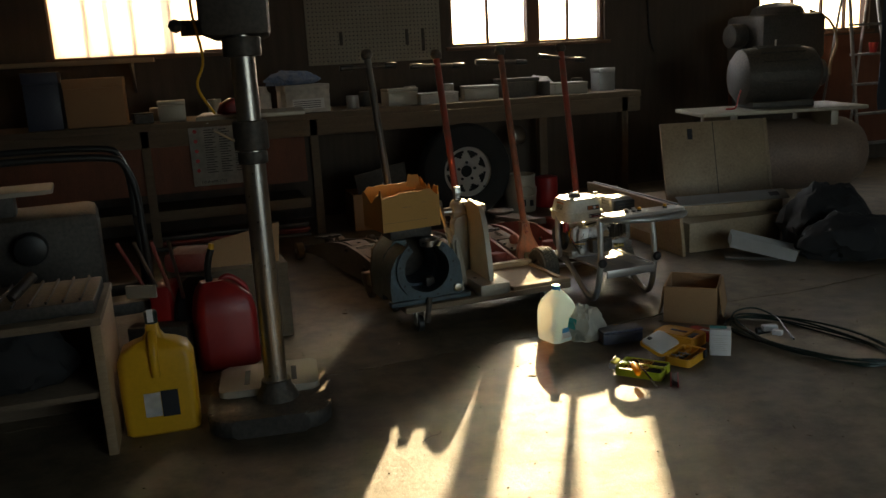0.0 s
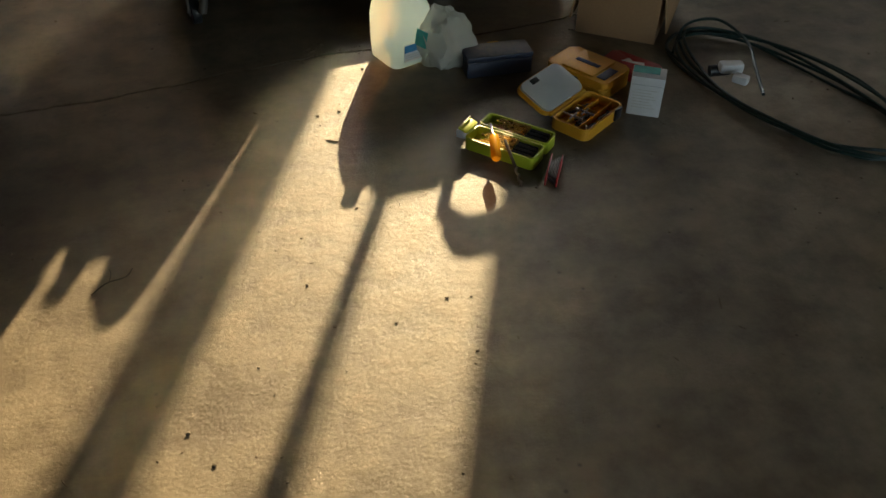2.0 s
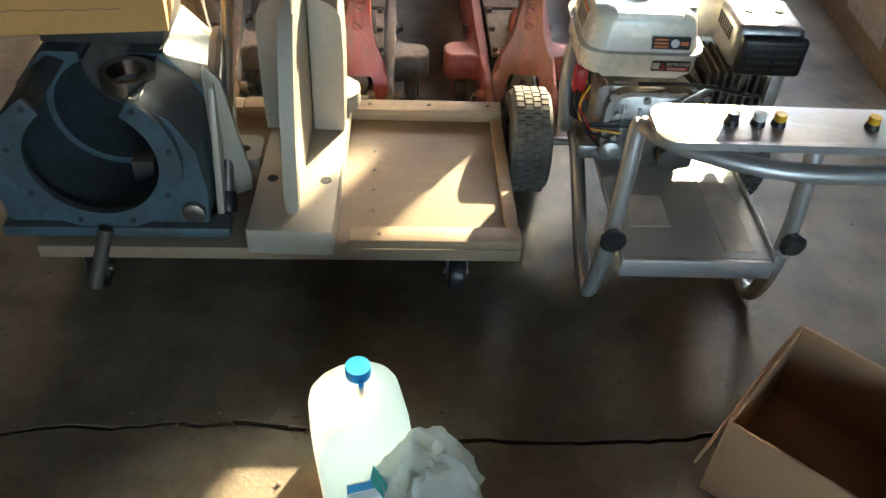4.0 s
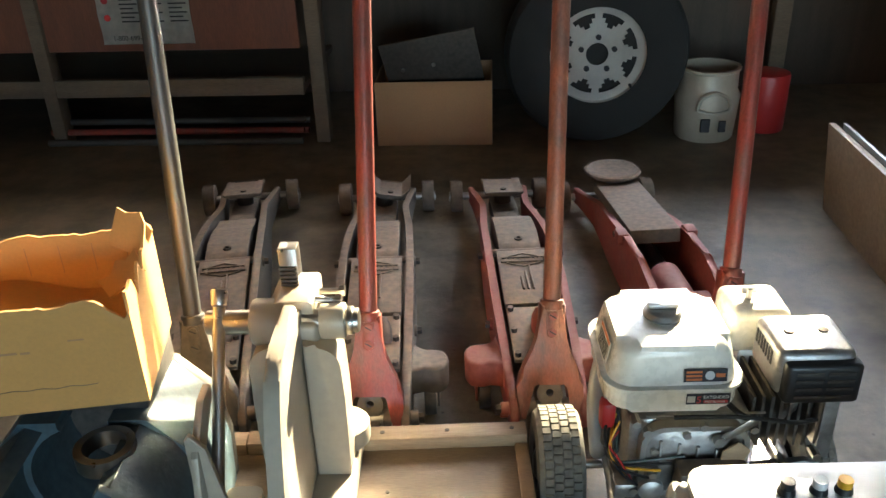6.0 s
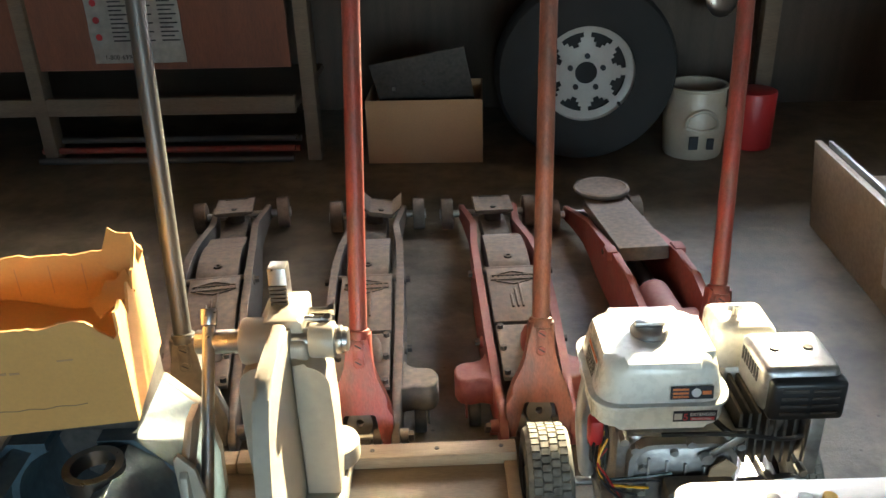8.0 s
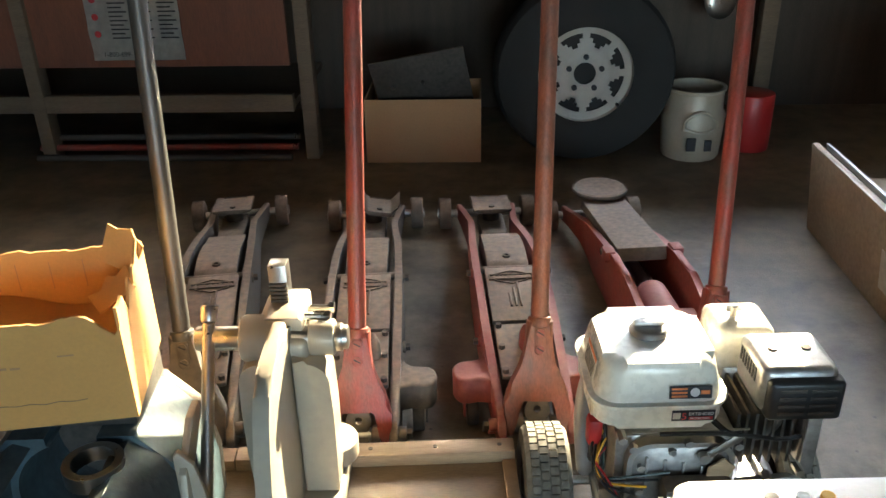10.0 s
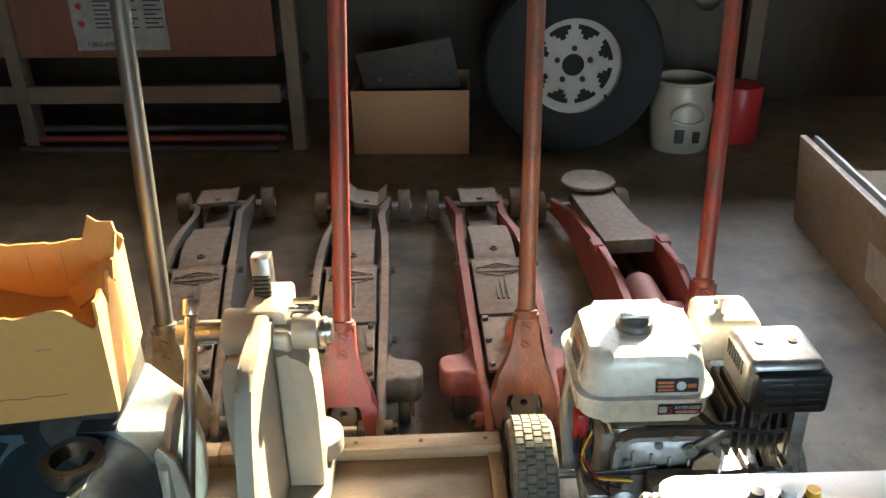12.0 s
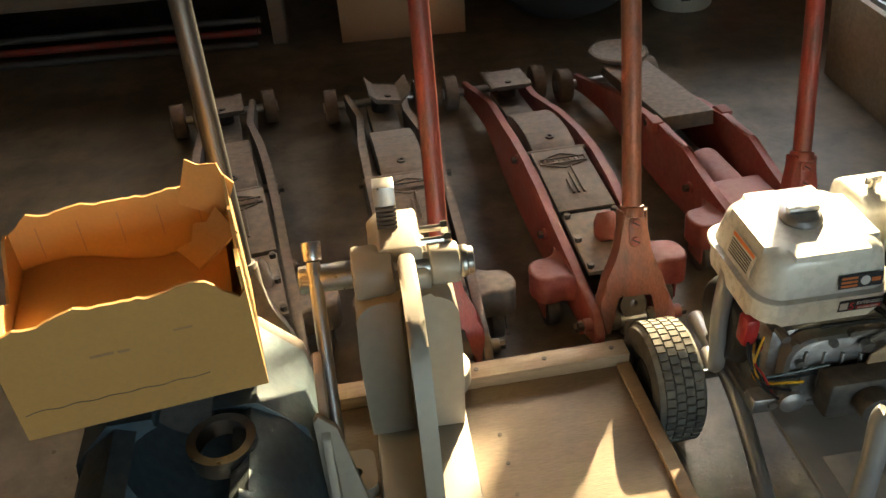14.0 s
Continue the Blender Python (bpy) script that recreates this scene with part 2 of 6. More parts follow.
AMBER = translucent("amber_clear_plastic", (0.9, 0.5, 0.03), (0.95, 0.6, 0.1), 0.25, 0.4)
GROUND = mat("dry_ground", (0.42, 0.38, 0.31), 0.95, scale=0.3, bump=0.2)
GLASS, gn, gl, gb = node_mat("window_glass")
gb.inputs["Roughness"].default_value, gb.inputs["Transmission Weight"].default_value, gb.inputs["IOR"].default_value = 0.0, 1.0, 1.05


# ---- mesh helpers ----
def thing(name, label, category, at=(0, 0, 0), turn=0, group="", kind=""):
    ob = new(name)
    ob.empty_display_size = 0.05
    ob.matrix_basis = pose(*at, 0, 0, turn)
    return tagged(ob, label, category, group, kind)


def mesh_of(name, bm, material, smooth=True):
    me = bpy.data.meshes.new(name)
    bmesh.ops.recalc_face_normals(bm, faces=bm.faces[:])
    bm.to_mesh(me)
    bm.free()
    me.materials.append(material)
    if smooth:
        me.shade_smooth()
        me.set_sharp_from_angle(angle=radians(38))
    return me


def part(name, bm, material, parent, label=""):
    ob = new(name, mesh_of(name, bm, material))
    ob.parent = parent
    return tagged(ob, label)


def solid(name, bm, material, label, category, at=(0, 0, 0), turn=0, group="", kind=""):
    ob = new(name, mesh_of(name, bm, material))
    ob.matrix_basis = pose(*at, 0, 0, turn)
    return tagged(ob, label, category, group, kind)


def box(x0, x1, y0, y1, z0, z1, bevel=0.0, bm=None, seg=2, m=None):
    b = bmesh.new()
    r = bmesh.ops.create_cube(b, size=1)
    bmesh.ops.scale(b, vec=(x1 - x0, y1 - y0, z1 - z0), verts=r["verts"])
    bmesh.ops.translate(b, vec=((x0 + x1) / 2, (y0 + y1) / 2, (z0 + z1) / 2), verts=r["verts"])
    if bevel:
        bmesh.ops.bevel(b, geom=b.edges[:], offset=bevel, segments=seg, profile=0.5, affect="EDGES")
    return merge(bm, b, m)


def merge(bm, b, m=None):
    if m is not None:
        bmesh.ops.transform(b, matrix=m, verts=b.verts[:])
    if bm is None:
        return b
    tmp = bpy.data.meshes.new("tmp")
    b.to_mesh(tmp)
    b.free()
    bm.from_mesh(tmp)
    bpy.data.meshes.remove(tmp)
    return bm


def cyl(p0, p1, r0, r1=None, seg=20, bm=None, bevel=0.0):
    p0, p1 = Vector(p0), Vector(p1)
    d = p1 - p0
    b = bmesh.new()
    bmesh.ops.create_cone(b, cap_ends=True, segments=seg, radius1=r0, radius2=r0 if r1 is None else r1, depth=d.length)
    if bevel:
        bmesh.ops.bevel(b, geom=[e for e in b.edges if any(len(f.verts) > 4 for f in e.link_faces)], offset=bevel, segments=2, profile=0.5, affect="EDGES")
    return merge(bm, b, Matrix.Translation((p0 + p1) / 2) @ d.to_track_quat("Z", "Y").to_matrix().to_4x4())


def pipe(pts, r, seg=10, bm=None, closed=False):
    """A round tube along a smooth line through pts."""
    pts = [Vector(p) for p in pts]
    fine = []
    n = len(pts)
    last = n if closed else n - 1
    for i in range(last):
        a, b_, c, d = (pts[(i - 1) % n] if closed or i else pts[0]), pts[i], pts[(i + 1) % n], (pts[(i + 2) % n] if closed or i + 2 < n else pts[-1])
        for k in range(6):
            u = k / 6
            fine.append(0.5 * ((2 * b_) + (c - a) * u + (2 * a - 5 * b_ + 4 * c - d) * u * u + (3 * b_ - a - 3 * c + d) * u ** 3))
    if not closed:
        fine.append(pts[-1])
    b = bmesh.new()
    rings, up = [], Vector((0.13, 0.21, 0.97))
    for i, p in enumerate(fine):
        q0, q1 = fine[i - 1 if i or closed else 0], fine[(i + 1) % len(fine) if closed or i + 1 < len(fine) else i]
        t = (q1 - q0).normalized()
        x = up.cross(t)
        x = x.normalized() if x.length > 1e-4 else Vector((1, 0, 0))
        y = t.cross(x)
        up = y if y.length > 0.5 else up
        rings.append([b.verts.new(p + r * (math.cos(2 * math.pi * k / seg) * x + math.sin(2 * math.pi * k / seg) * y)) for k in range(seg)])
    for i in range(len(rings) - (0 if closed else 1)):
        a, c = rings[i], rings[(i + 1) % len(rings)]
        for k in range(seg):
            b.faces.new((a[k], a[(k + 1) % seg], c[(k + 1) % seg], c[k]))
    if not closed:
        b.faces.new(rings[0][::-1]), b.faces.new(rings[-1])
    return merge(bm, b)


def lathe(profile, seg=28, bm=None, m=None, cap=True):
    """A turned shape about z from (radius, height) pairs."""
    b = bmesh.new()
    rings = [[b.verts.new((r * math.cos(2 * math.pi * k / seg), r * math.sin(2 * math.pi * k / seg), z)) for k in range(seg)] for r, z in profile]
    for a, c in zip(rings, rings[1:]):
        for k in range(seg):
            b.faces.new((a[k], a[(k + 1) % seg], c[(k + 1) % seg], c[k]))
    if cap and profile[0][0] > 1e-4:
        b.faces.new(rings[0][::-1])
    if cap and profile[-1][0] > 1e-4:
        b.faces.new(rings[-1])
    bmesh.ops.remove_doubles(b, verts=b.verts[:], dist=1e-5)
    return merge(bm, b, m)


def prism(outline, t0, t1, axis="x", bevel=0.0, bm=None, m=None):
    """A plate: a closed outline swept from t0 to t1 along an axis. The outline lies in (y, z), (x, z) or (x, y)."""
    def at(u, v, t):
        return (t, u, v) if axis == "x" else (u, t, v) if axis == "y" else (u, v, t)
    b = bmesh.new()
    a = [b.verts.new(at(u, v, t0)) for u, v in outline]
    c = [b.verts.new(at(u, v, t1)) for u, v in outline]
    b.faces.new(a), b.faces.new(c[::-1])
    for i in range(len(a)):
        j = (i + 1) % len(a)
        b.faces.new((a[i], c[i], c[j], a[j]))
    if bevel:
        bmesh.ops.bevel(b, geom=b.edges[:], offset=bevel, segments=2, profile=0.5, affect="EDGES")
    return merge(bm, b, m)


def ring_plate(outer, inner, t0, t1, axis="y", bm=None, m=None):
    """A plate with a hole: two outlines of the same number of points."""
    def at(u, v, t):
        return (t, u, v) if axis == "x" else (u, t, v) if axis == "y" else (u, v, t)
    b = bmesh.new()
    o0, i0 = [b.verts.new(at(*p, t0)) for p in outer], [b.verts.new(at(*p, t0)) for p in inner]
    o1, i1 = [b.verts.new(at(*p, t1)) for p in outer], [b.verts.new(at(*p, t1)) for p in inner]
    n = len(outer)
    for k in range(n):
        j = (k + 1) % n
        for q in ((o0[k], o0[j], i0[j], i0[k]), (o1[k], i1[k], i1[j], o1[j]), (o0[k], o1[k], o1[j], o0[j]), (i0[k], i0[j], i1[j], i1[k])):
            b.faces.new(q)
    return merge(bm, b, m)


def circle(cx, cy, r, n=32, ry=None, start=0.0):
    return [(cx + r * math.cos(start + 2 * math.pi * k / n), cy + (ry or r) * math.sin(start + 2 * math.pi * k / n)) for k in range(n)]


def rounded(x0, x1, y0, y1, r, n=5):
    out = []
    for cx, cy, a in ((x1 - r, y1 - r, 0), (x0 + r, y1 - r, 90), (x0 + r, y0 + r, 180), (x1 - r, y0 + r, 270)):
        out += [(cx + r * math.cos(radians(a + 90 * k / n)), cy + r * math.sin(radians(a + 90 * k / n))) for k in range(n + 1)]
    return out


def text_bm(words, size, m):
    """Flat lettering as a mesh, slightly raised."""
    cu = bpy.data.curves.new("lettering", "FONT")
    cu.body, cu.size, cu.extrude, cu.align_x = words, size, 0.0004, "CENTER"
    tmp = bpy.data.objects.new("lettering", cu)
    me = tmp.to_mesh()
    b = bmesh.new()
    b.from_mesh(me)
    tmp.to_mesh_clear()
    bpy.data.objects.remove(tmp)
    bmesh.ops.transform(b, matrix=m, verts=b.verts[:])
    return b


# ---- structure ----
X0, X1, Y0, Y1, TOP = -3.4, 6.9, -2.6, 8.0, 2.75
rng = random.Random(3)


def joint(x):
    return 4.035 + 0.058 * x + 0.018 * math.sin(5.1 * x) + 0.012 * noise.noise(Vector((x * 9, 0, 0))) + 0.008 * noise.noise(Vector((x * 31, 4, 0)))


def slab(name, near):
    bm = bmesh.new()
    n = 420
    xs = [X0 + (X1 - X0) * k / n for k in range(n + 1)]
    top, low = [], []
    for x in xs:
        gap = 0.0035 + 0.005 * abs(noise.noise(Vector((x * 12, 7 if near else 3, 0)))) + (0.012 * max(0, 1 - abs(x - 0.42) / 0.13) * abs(noise.noise(Vector((x * 40, 2, 0)))) * 2 if near else 0)
        y = joint(x) + (-gap if near else gap)
        top.append((x, y))
    far = Y0 if near else Y1
    pts = top + [(X1, far), (X0, far)]
    return prism(pts, -0.09, 0.0, "z")


floor = solid("floor", slab("floor", True), CONCRETE, "worn stained concrete floor slab with pits and dust", "floor", kind="structure")
floor_b = solid("floor_far", slab("floor_far", False), CONCRETE, "worn stained concrete floor slab beyond a ragged joint", "floor", kind="structure")
solid("ground", box(-60, 70, Y0 - 30, 90, -0.4, -0.1), GROUND, "dry pale ground outside the windows", "ground", kind="structure")

WINDOWS = [("window_1", -1.95, -0.58, 1.50, 2.45), ("window_2", 1.42, 2.99, 1.44, 2.62), ("window_3", 4.75, 6.15, 1.41, 2.45)]


def window_wall():
    bm = bmesh.new()
    x = X0 - 0.15
    for _, a, b, z0, z1 in WINDOWS:
        box(x, a, Y1, Y1 + 0.15, 0, TOP, bm=bm)
        box(a, b, Y1, Y1 + 0.15, 0, z0, bm=bm)
        box(a, b, Y1, Y1 + 0.15, z1, TOP, bm=bm)
        x = b
    box(x, X1 + 0.15, Y1, Y1 + 0.15, 0, TOP, bm=bm)
    return bm


solid("wall_north", window_wall(), BOARD, "dark weathered board wall with three windows", "wall", kind="structure")
# unseen gap from x 0.6 to 4.2, added to let fill light in
south = box(X0 - 0.15, 0.6, Y0 - 0.15, Y0, 0, TOP)
box(4.2, X1 + 0.15, Y0 - 0.15, Y0, 0, TOP, bm=south)
box(0.6, 4.2, Y0 - 0.15, Y0, 2.35, TOP, bm=south)
solid("wall_south", south, BOARD, "dark board wall of the workshop", "wall", kind="structure")
solid("wall_west", box(X0 - 0.15, X0, Y0, Y1, 0, TOP), BOARD, "dark board wall of the workshop", "wall", kind="structure")
solid("wall_east", box(X1, X1 + 0.15, Y0, Y1, 0, TOP), BOARD, "dark board wall of the workshop", "wall", kind="structure")
solid("ceiling", box(X0 - 0.2, X1 + 0.2, Y0 - 0.2, Y1 + 0.2, TOP, TOP + 0.12), CEIL, "dark wooden ceiling", "ceiling", kind="structure")


def window(name, x0, x1, z0, z1, bars, posts, label):
    w = thing(name, label, "window", ((x0 + x1) / 2, Y1, z0), kind="structure")
    h, hw = z1 - z0, (x1 - x0) / 2
    f = 0.035
    for a, b, c, d in ((-hw, hw, 0, f * 0.7), (-hw, hw, h - f, h), (-hw, -hw + f, f * 0.7, h - f), (hw - f, hw, f * 0.7, h - f)):
        part("window_frame", box(a + 0.001, b - 0.001, 0.03, 0.11, c, d, 0.003), WINDOWWOOD, w)
    part("window_sill", box(-hw - 0.05, hw + 0.05, -0.03, 0.03, -0.035, -0.001, 0.004), WINDOWWOOD, w)
    for p, wd in posts:
        part("mullion", box(p - wd / 2, p + wd / 2, 0.02, 0.115, f * 0.7, h - f, 0.004), WINDOWWOOD, w)
    for p in bars:
        part("glazing_bar", box(p - 0.011, p + 0.011, 0.05, 0.09, f * 0.7, h - f, 0.002), WINDOWWOOD, w)
    g = part("pane", box(-hw + f, hw - f, 0.069, 0.073, f * 0.7, h - f), GLASS, w)
    g.visible_shadow = False
    return w


window("window_1", *WINDOWS[0][1:], (-0.2, 0.25), (), "bright window covered with wrinkled plastic sheeting")
window("window_2", *WINDOWS[1][1:], (-0.40, 0.42), ((0.05, 0.13),), "bright two-part window with a wooden mullion")
window("window_3", *WINDOWS[2][1:], (-0.25, 0.12, 0.42), (), "bright window with narrow glazing bars")


# ---- dolly, housing, torn box, arbor press ----
def caster(parent, x, y, z, r=0.042):
    c = part("caster_fork", box(x - 0.022, x - 0.017, y - 0.02, y + 0.03, r * 0.8, z - 0.004, 0.001), STEEL, parent)
    box_bm = box(x + 0.017, x + 0.022, y - 0.02, y + 0.03, r * 0.8, z - 0.004, 0.001)
    part("caster_fork", box_bm, STEEL, parent)
    part("caster_plate", box(x - 0.035, x + 0.035, y - 0.03, y + 0.04, z - 0.0045, z - 0.0005, 0.001), STEEL, parent)
    wh = part("caster_wheel", cyl((x - 0.015, y, r), (x + 0.015, y, r), r, seg=24, bevel=0.004), BLACKPL, parent)
    part("axle", cyl((x - 0.026, y, r), (x + 0.026, y, r), 0.006, seg=10), STEEL, wh)


DZ = 0.145  # top of the dolly's board
dolly = thing("dolly", "low plywood dolly with timber strips on casters", "dolly", (0.41, 4.64, 0), 4)
part("board", box(-0.485, 0.452, -0.25, 0.25, DZ - 0.03, DZ, 0.002), PLY, dolly)
part("strip", box(-0.15, 0.452, 0.205, 0.25, DZ + 0.0005, DZ + 0.032, 0.003), PINE, dolly)
part("strip", box(-0.485, -0.152, 0.205, 0.25, DZ + 0.0005, DZ + 0.03, 0.003), PINE, dolly)
part("strip", box(0.112, 0.452, -0.25, -0.205, DZ + 0.0005, DZ + 0.022, 0.003), PINE, dolly)
part("strip", box(0.424, 0.452, -0.204, 0.204, DZ + 0.0005, DZ + 0.012, 0.003), PINE, dolly)
for sx, sy in ((-0.4, -0.2), (0.33, -0.2), (-0.4, 0.2), (0.4, 0.2)):
    caster(dolly, sx, sy, DZ - 0.031)
for sx in (0.13, 0.16, 0.3, 0.44):
    part("screw", cyl((sx - 0.02, 0.228, DZ + 0.03), (sx - 0.02, 0.228, DZ + 0.0335), 0.005, seg=8), IRONDARK, dolly)
for k in range(4):
    part("nail", cyl((0.155, -0.13 + 0.07 * k, DZ - 0.002), (0.155, -0.13 + 0.07 * k, DZ + 0.0015), 0.004, seg=8), IRONDARK, dolly)
part("nail", cyl((0.17, -0.228, DZ + 0.02), (0.17, -0.228, DZ + 0.0235), 0.004, seg=8), IRONDARK, dolly)

HX, HY, HZ = 0.075, 4.41, DZ + 0.003
housing = thing("gearbox_housing", "empty cast gearbox housing in chipped blue paint", "machine part", (HX, HY, HZ), 4)
# cast body: an open-topped bore ring in front, a closed block behind it
BC, BR, GAP = 0.175, 0.128, 34
arc = [(BR * math.cos(radians(90 + GAP + (360 - 2 * GAP) * k / 36)), BC + BR * math.sin(radians(90 + GAP + (360 - 2 * GAP) * k / 36))) for k in range(37)]
lip = BC + BR * math.cos(radians(GAP))
body = [(-0.1, lip + 0.012), (-0.15, 0.255), (-0.185, 0.19), (-0.195, 0.1), (-0.19, 0.03), (-0.16, 0.0), (0.16, 0.0), (0.19, 0.03), (0.195, 0.1), (0.185, 0.19), (0.15, 0.255), (0.1, lip + 0.012)]
part("shell", prism(body + arc[::-1], 0.0, 0.16, "y"), BLUEPAINT, housing)
part("bore_flange", prism([((BR + 0.032) / BR * x, BC + (BR + 0.032) / BR * (z - BC)) for x, z in arc] + [(x * 0.93, BC + 0.93 * (z - BC)) for x, z in arc][::-1], -0.016, -0.0005, "y", 0.003), BLUEPAINT, housing)
for k in range(8):
    a = radians(90 + GAP + 6 + (348 - 2 * GAP) * k / 7)
    part("bolt_hole", cyl((0.144 * math.cos(a), -0.0175, BC + 0.144 * math.sin(a)), (0.144 * math.cos(a), -0.0155, BC + 0.144 * math.sin(a)), 0.006, seg=10), INK, housing)
RB = [(-0.11, 0.3), (-0.175, 0.23), (-0.195, 0.12), (-0.19, 0.0), (0.19, 0.0), (0.195, 0.12), (0.175, 0.23), (0.11, 0.3), (0.045, 0.3), (0.045, 0.285)]
cav = [(0.115 * math.cos(radians(70 - 320 * k / 30)), BC + 0.115 * math.sin(radians(70 - 320 * k / 30))) for k in range(31)]
part("rear_body", prism(RB + cav + [(-0.045, 0.285), (-0.045, 0.3)], 0.1605, 0.34, "y"), BLUEPAINT, housing)
# back closed in dark iron instead of blue, painting in the deep bore's shade
part("back_wall", prism([(-0.19, 0.0), (0.19, 0.0), (0.195, 0.12), (0.175, 0.23), (0.11, 0.3), (-0.11, 0.3), (-0.175, 0.23), (-0.195, 0.12)], 0.3405, 0.37, "y", 0.006), IRONDARK, housing)
part("foot", box(-0.2, 0.23, -0.02, 0.03, 0.0, 0.024, 0.004), BLUEPAINT, housing)
part("drain_boss", cyl((0.165, -0.014, 0.055), (0.165, 0.03, 0.055), 0.022, seg=20, bevel=0.003), STEEL, housing)
part("inner_block", box(0.03, 0.075, 0.09, 0.14, 0.052, 0.1, 0.004), IRONDARK, housing)
part("top_flange", box(-0.12, 0.11, 0.19, 0.36, 0.3005, 0.362, 0.006), IRONDARK, housing)
part("bearing_ring", ring_plate(circle(0.06, 0.1, 0.05, 28), circle(0.06, 0.1, 0.036, 28), 0.27, 0.3, "z"), STEEL, housing)
part("side_bracket", prism([(0.02, 0.0), (0.05, 0.0), (0.13, 0.25), (0.2, 0.3), (0.22, 0.3), (0.22, 0.33), (0.17, 0.33), (0.09, 0.27)], 0.2, 0.214, "x", 0.003), CASTGREY, housing)
part("side_bracket", prism([(0.192, 0.0), (0.26, 0.03), (0.262, 0.06), (0.225, 0.28), (0.2, 0.31), (0.192, 0.3)], 0.1, 0.112, "y", 0.002), CASTGREY, housing)
ear = part("bracket_ear", ring_plate(rounded(0.2, 0.27, 0.16, 0.25, 0.018), circle(0.235, 0.2, 0.011, 24), 0.035, 0.06, "z"), CASTGREY, housing)
part("lever_arm", cyl((-0.0, -0.03, 0.03), (-0.035, -0.07, -0.085), 0.014, seg=12), IRONDARK, housing)


def torn_box():
    """An open carton with ragged, torn upper edges."""
    w, d, h, t = 0.325, 0.245, 0.205, 0.005
    b = thing("torn_carton", "torn open brown cardboard carton resting on the blue housing", "carton", (0.022, 4.64, HZ + 0.363), 11)
    r = random.Random(11)
    def ragged(u0, u1, base, dips):
        pts, n = [], 34
        for k in range(n + 1):
            u = u0 + (u1 - u0) * k / n
            f = k / n
            z = base + 0.005 * noise.noise(Vector((u * 37.3 + 0.4, base * 9, 1.5))) + 0.0045 * noise.noise(Vector((u * 121.7, 2.3, 1.5)))
            for c, wd, dz in dips:
                z += dz * max(0, 1 - abs(f - c) / wd)
            pts.append((u, z))
        return pts
    for nm, ax, u0, u1, t0, base, dips in (("front_panel", "y", -w / 2, w / 2, -d / 2, h - 0.012, ((0.97, 0.1, -0.03), (0.8, 0.12, 0.006), (0.0, 0.35, -0.02))),
                                         ("back_panel", "y", -w / 2, w / 2, d / 2 - t, h + 0.0, ((0.0, 0.1, -0.03), (0.93, 0.1, 0.012))),
                                         ("side_panel", "x", -d / 2 + t, d / 2 - t, -w / 2, h - 0.02, ((0.55, 0.35, -0.05), (0.05, 0.1, 0.04))),
                                         ("side_panel", "x", -d / 2 + t, d / 2 - t, w / 2 - t, h, ((0.3, 0.12, -0.05), (0.52, 0.08, -0.03), (0.85, 0.2, 0.025)))):
        pts = ragged(u0, u1, base, dips)
        part(nm, prism([(u0, 0)] + [(u1, 0)] + pts[::-1], t0, t0 + t, ax), CARDLIGHT, b)
    part("bottom_panel", box(-w / 2 + t, w / 2 - t, -d / 2 + t, d / 2 - t, 0.001, 0.006), CARDLIGHT, b)
    for x0, x1, z0, z1 in ((-0.05, -0.02, 0.115, 0.119), (-0.015, 0.0, 0.114, 0.118), (0.06, 0.085, 0.13, 0.133)):
        part("faded_print", box(x0, x1, -d / 2 - 0.0006, -d / 2 - 0.0002, z0, z1), CARD, b)
    part("water_stain", pipe([(-w / 2 + 0.01 + 0.022 * k, -d / 2 - 0.0002, 0.045 + 0.008 * noise.noise(Vector((k * 0.7, 3.1, 0.2)))) for k in range(12)], 0.0008, 5), BENCHWOOD, b)
    # torn flap bent inward and a hanging strip
    m = pose(w / 2 - 0.04, 0.035, h - 0.045, 12, -32, 20)
    part("torn_flap", prism([(-0.04, -0.03), (0.035, -0.035), (0.04, 0.03), (0.015, 0.022), (0.0, 0.04), (-0.02, 0.018), (-0.045, 0.03)], 0, 0.004, "z", m=m), CARDLIGHT, b, "torn cardboard flap")
    m = pose(w / 2 - 0.025, 0.1, h + 0.008, 70, 8, -30)
    part("torn_flap", prism([(-0.045, -0.04), (0.03, -0.045), (0.04, 0.01), (0.02, 0.02), (0.01, 0.034), (-0.02, 0.026), (-0.04, 0.03)], 0, 0.004, "z", m=m), CARDLIGHT, b, "torn cardboard flap")
    # bowed inner flap, and creases down the back panel
    fl = [(-w / 2 + 0.008 + (w - 0.03) * k / 12, 0.118 + 0.012 * math.sin(k * 0.62) - 0.0015 * k) for k in range(13)]
    part("inner_flap", prism(fl + [(x, z - 0.004) for x, z in fl[::-1]], -d / 2 + 0.012, d / 2 - 0.008, "y"), CARDLIGHT, b)
    for k in range(5):
        part("crease", box(-0.12 + 0.058 * k, -0.1185 + 0.058 * k, d / 2 - t - 0.0008, d / 2 - t - 0.0002, 0.13, h - 0.02), CARD, b)
    return b


torn_box()

PX, PY = 0.42, 4.63
press = thing("arbor_press", "grey cast-iron arbor press with a steel lever", "press", (PX, PY, DZ + 0.001), 2)
part("base", box(-0.083, 0.083, -0.262, 0.24, 0.0, 0.062, 0.008), CASTGREY, press)
for hx in (-0.052, 0.055):
    part("bolt_hole", cyl((hx, -0.10, 0.058), (hx, -0.10, 0.0632), 0.011, seg=16), INK, press)
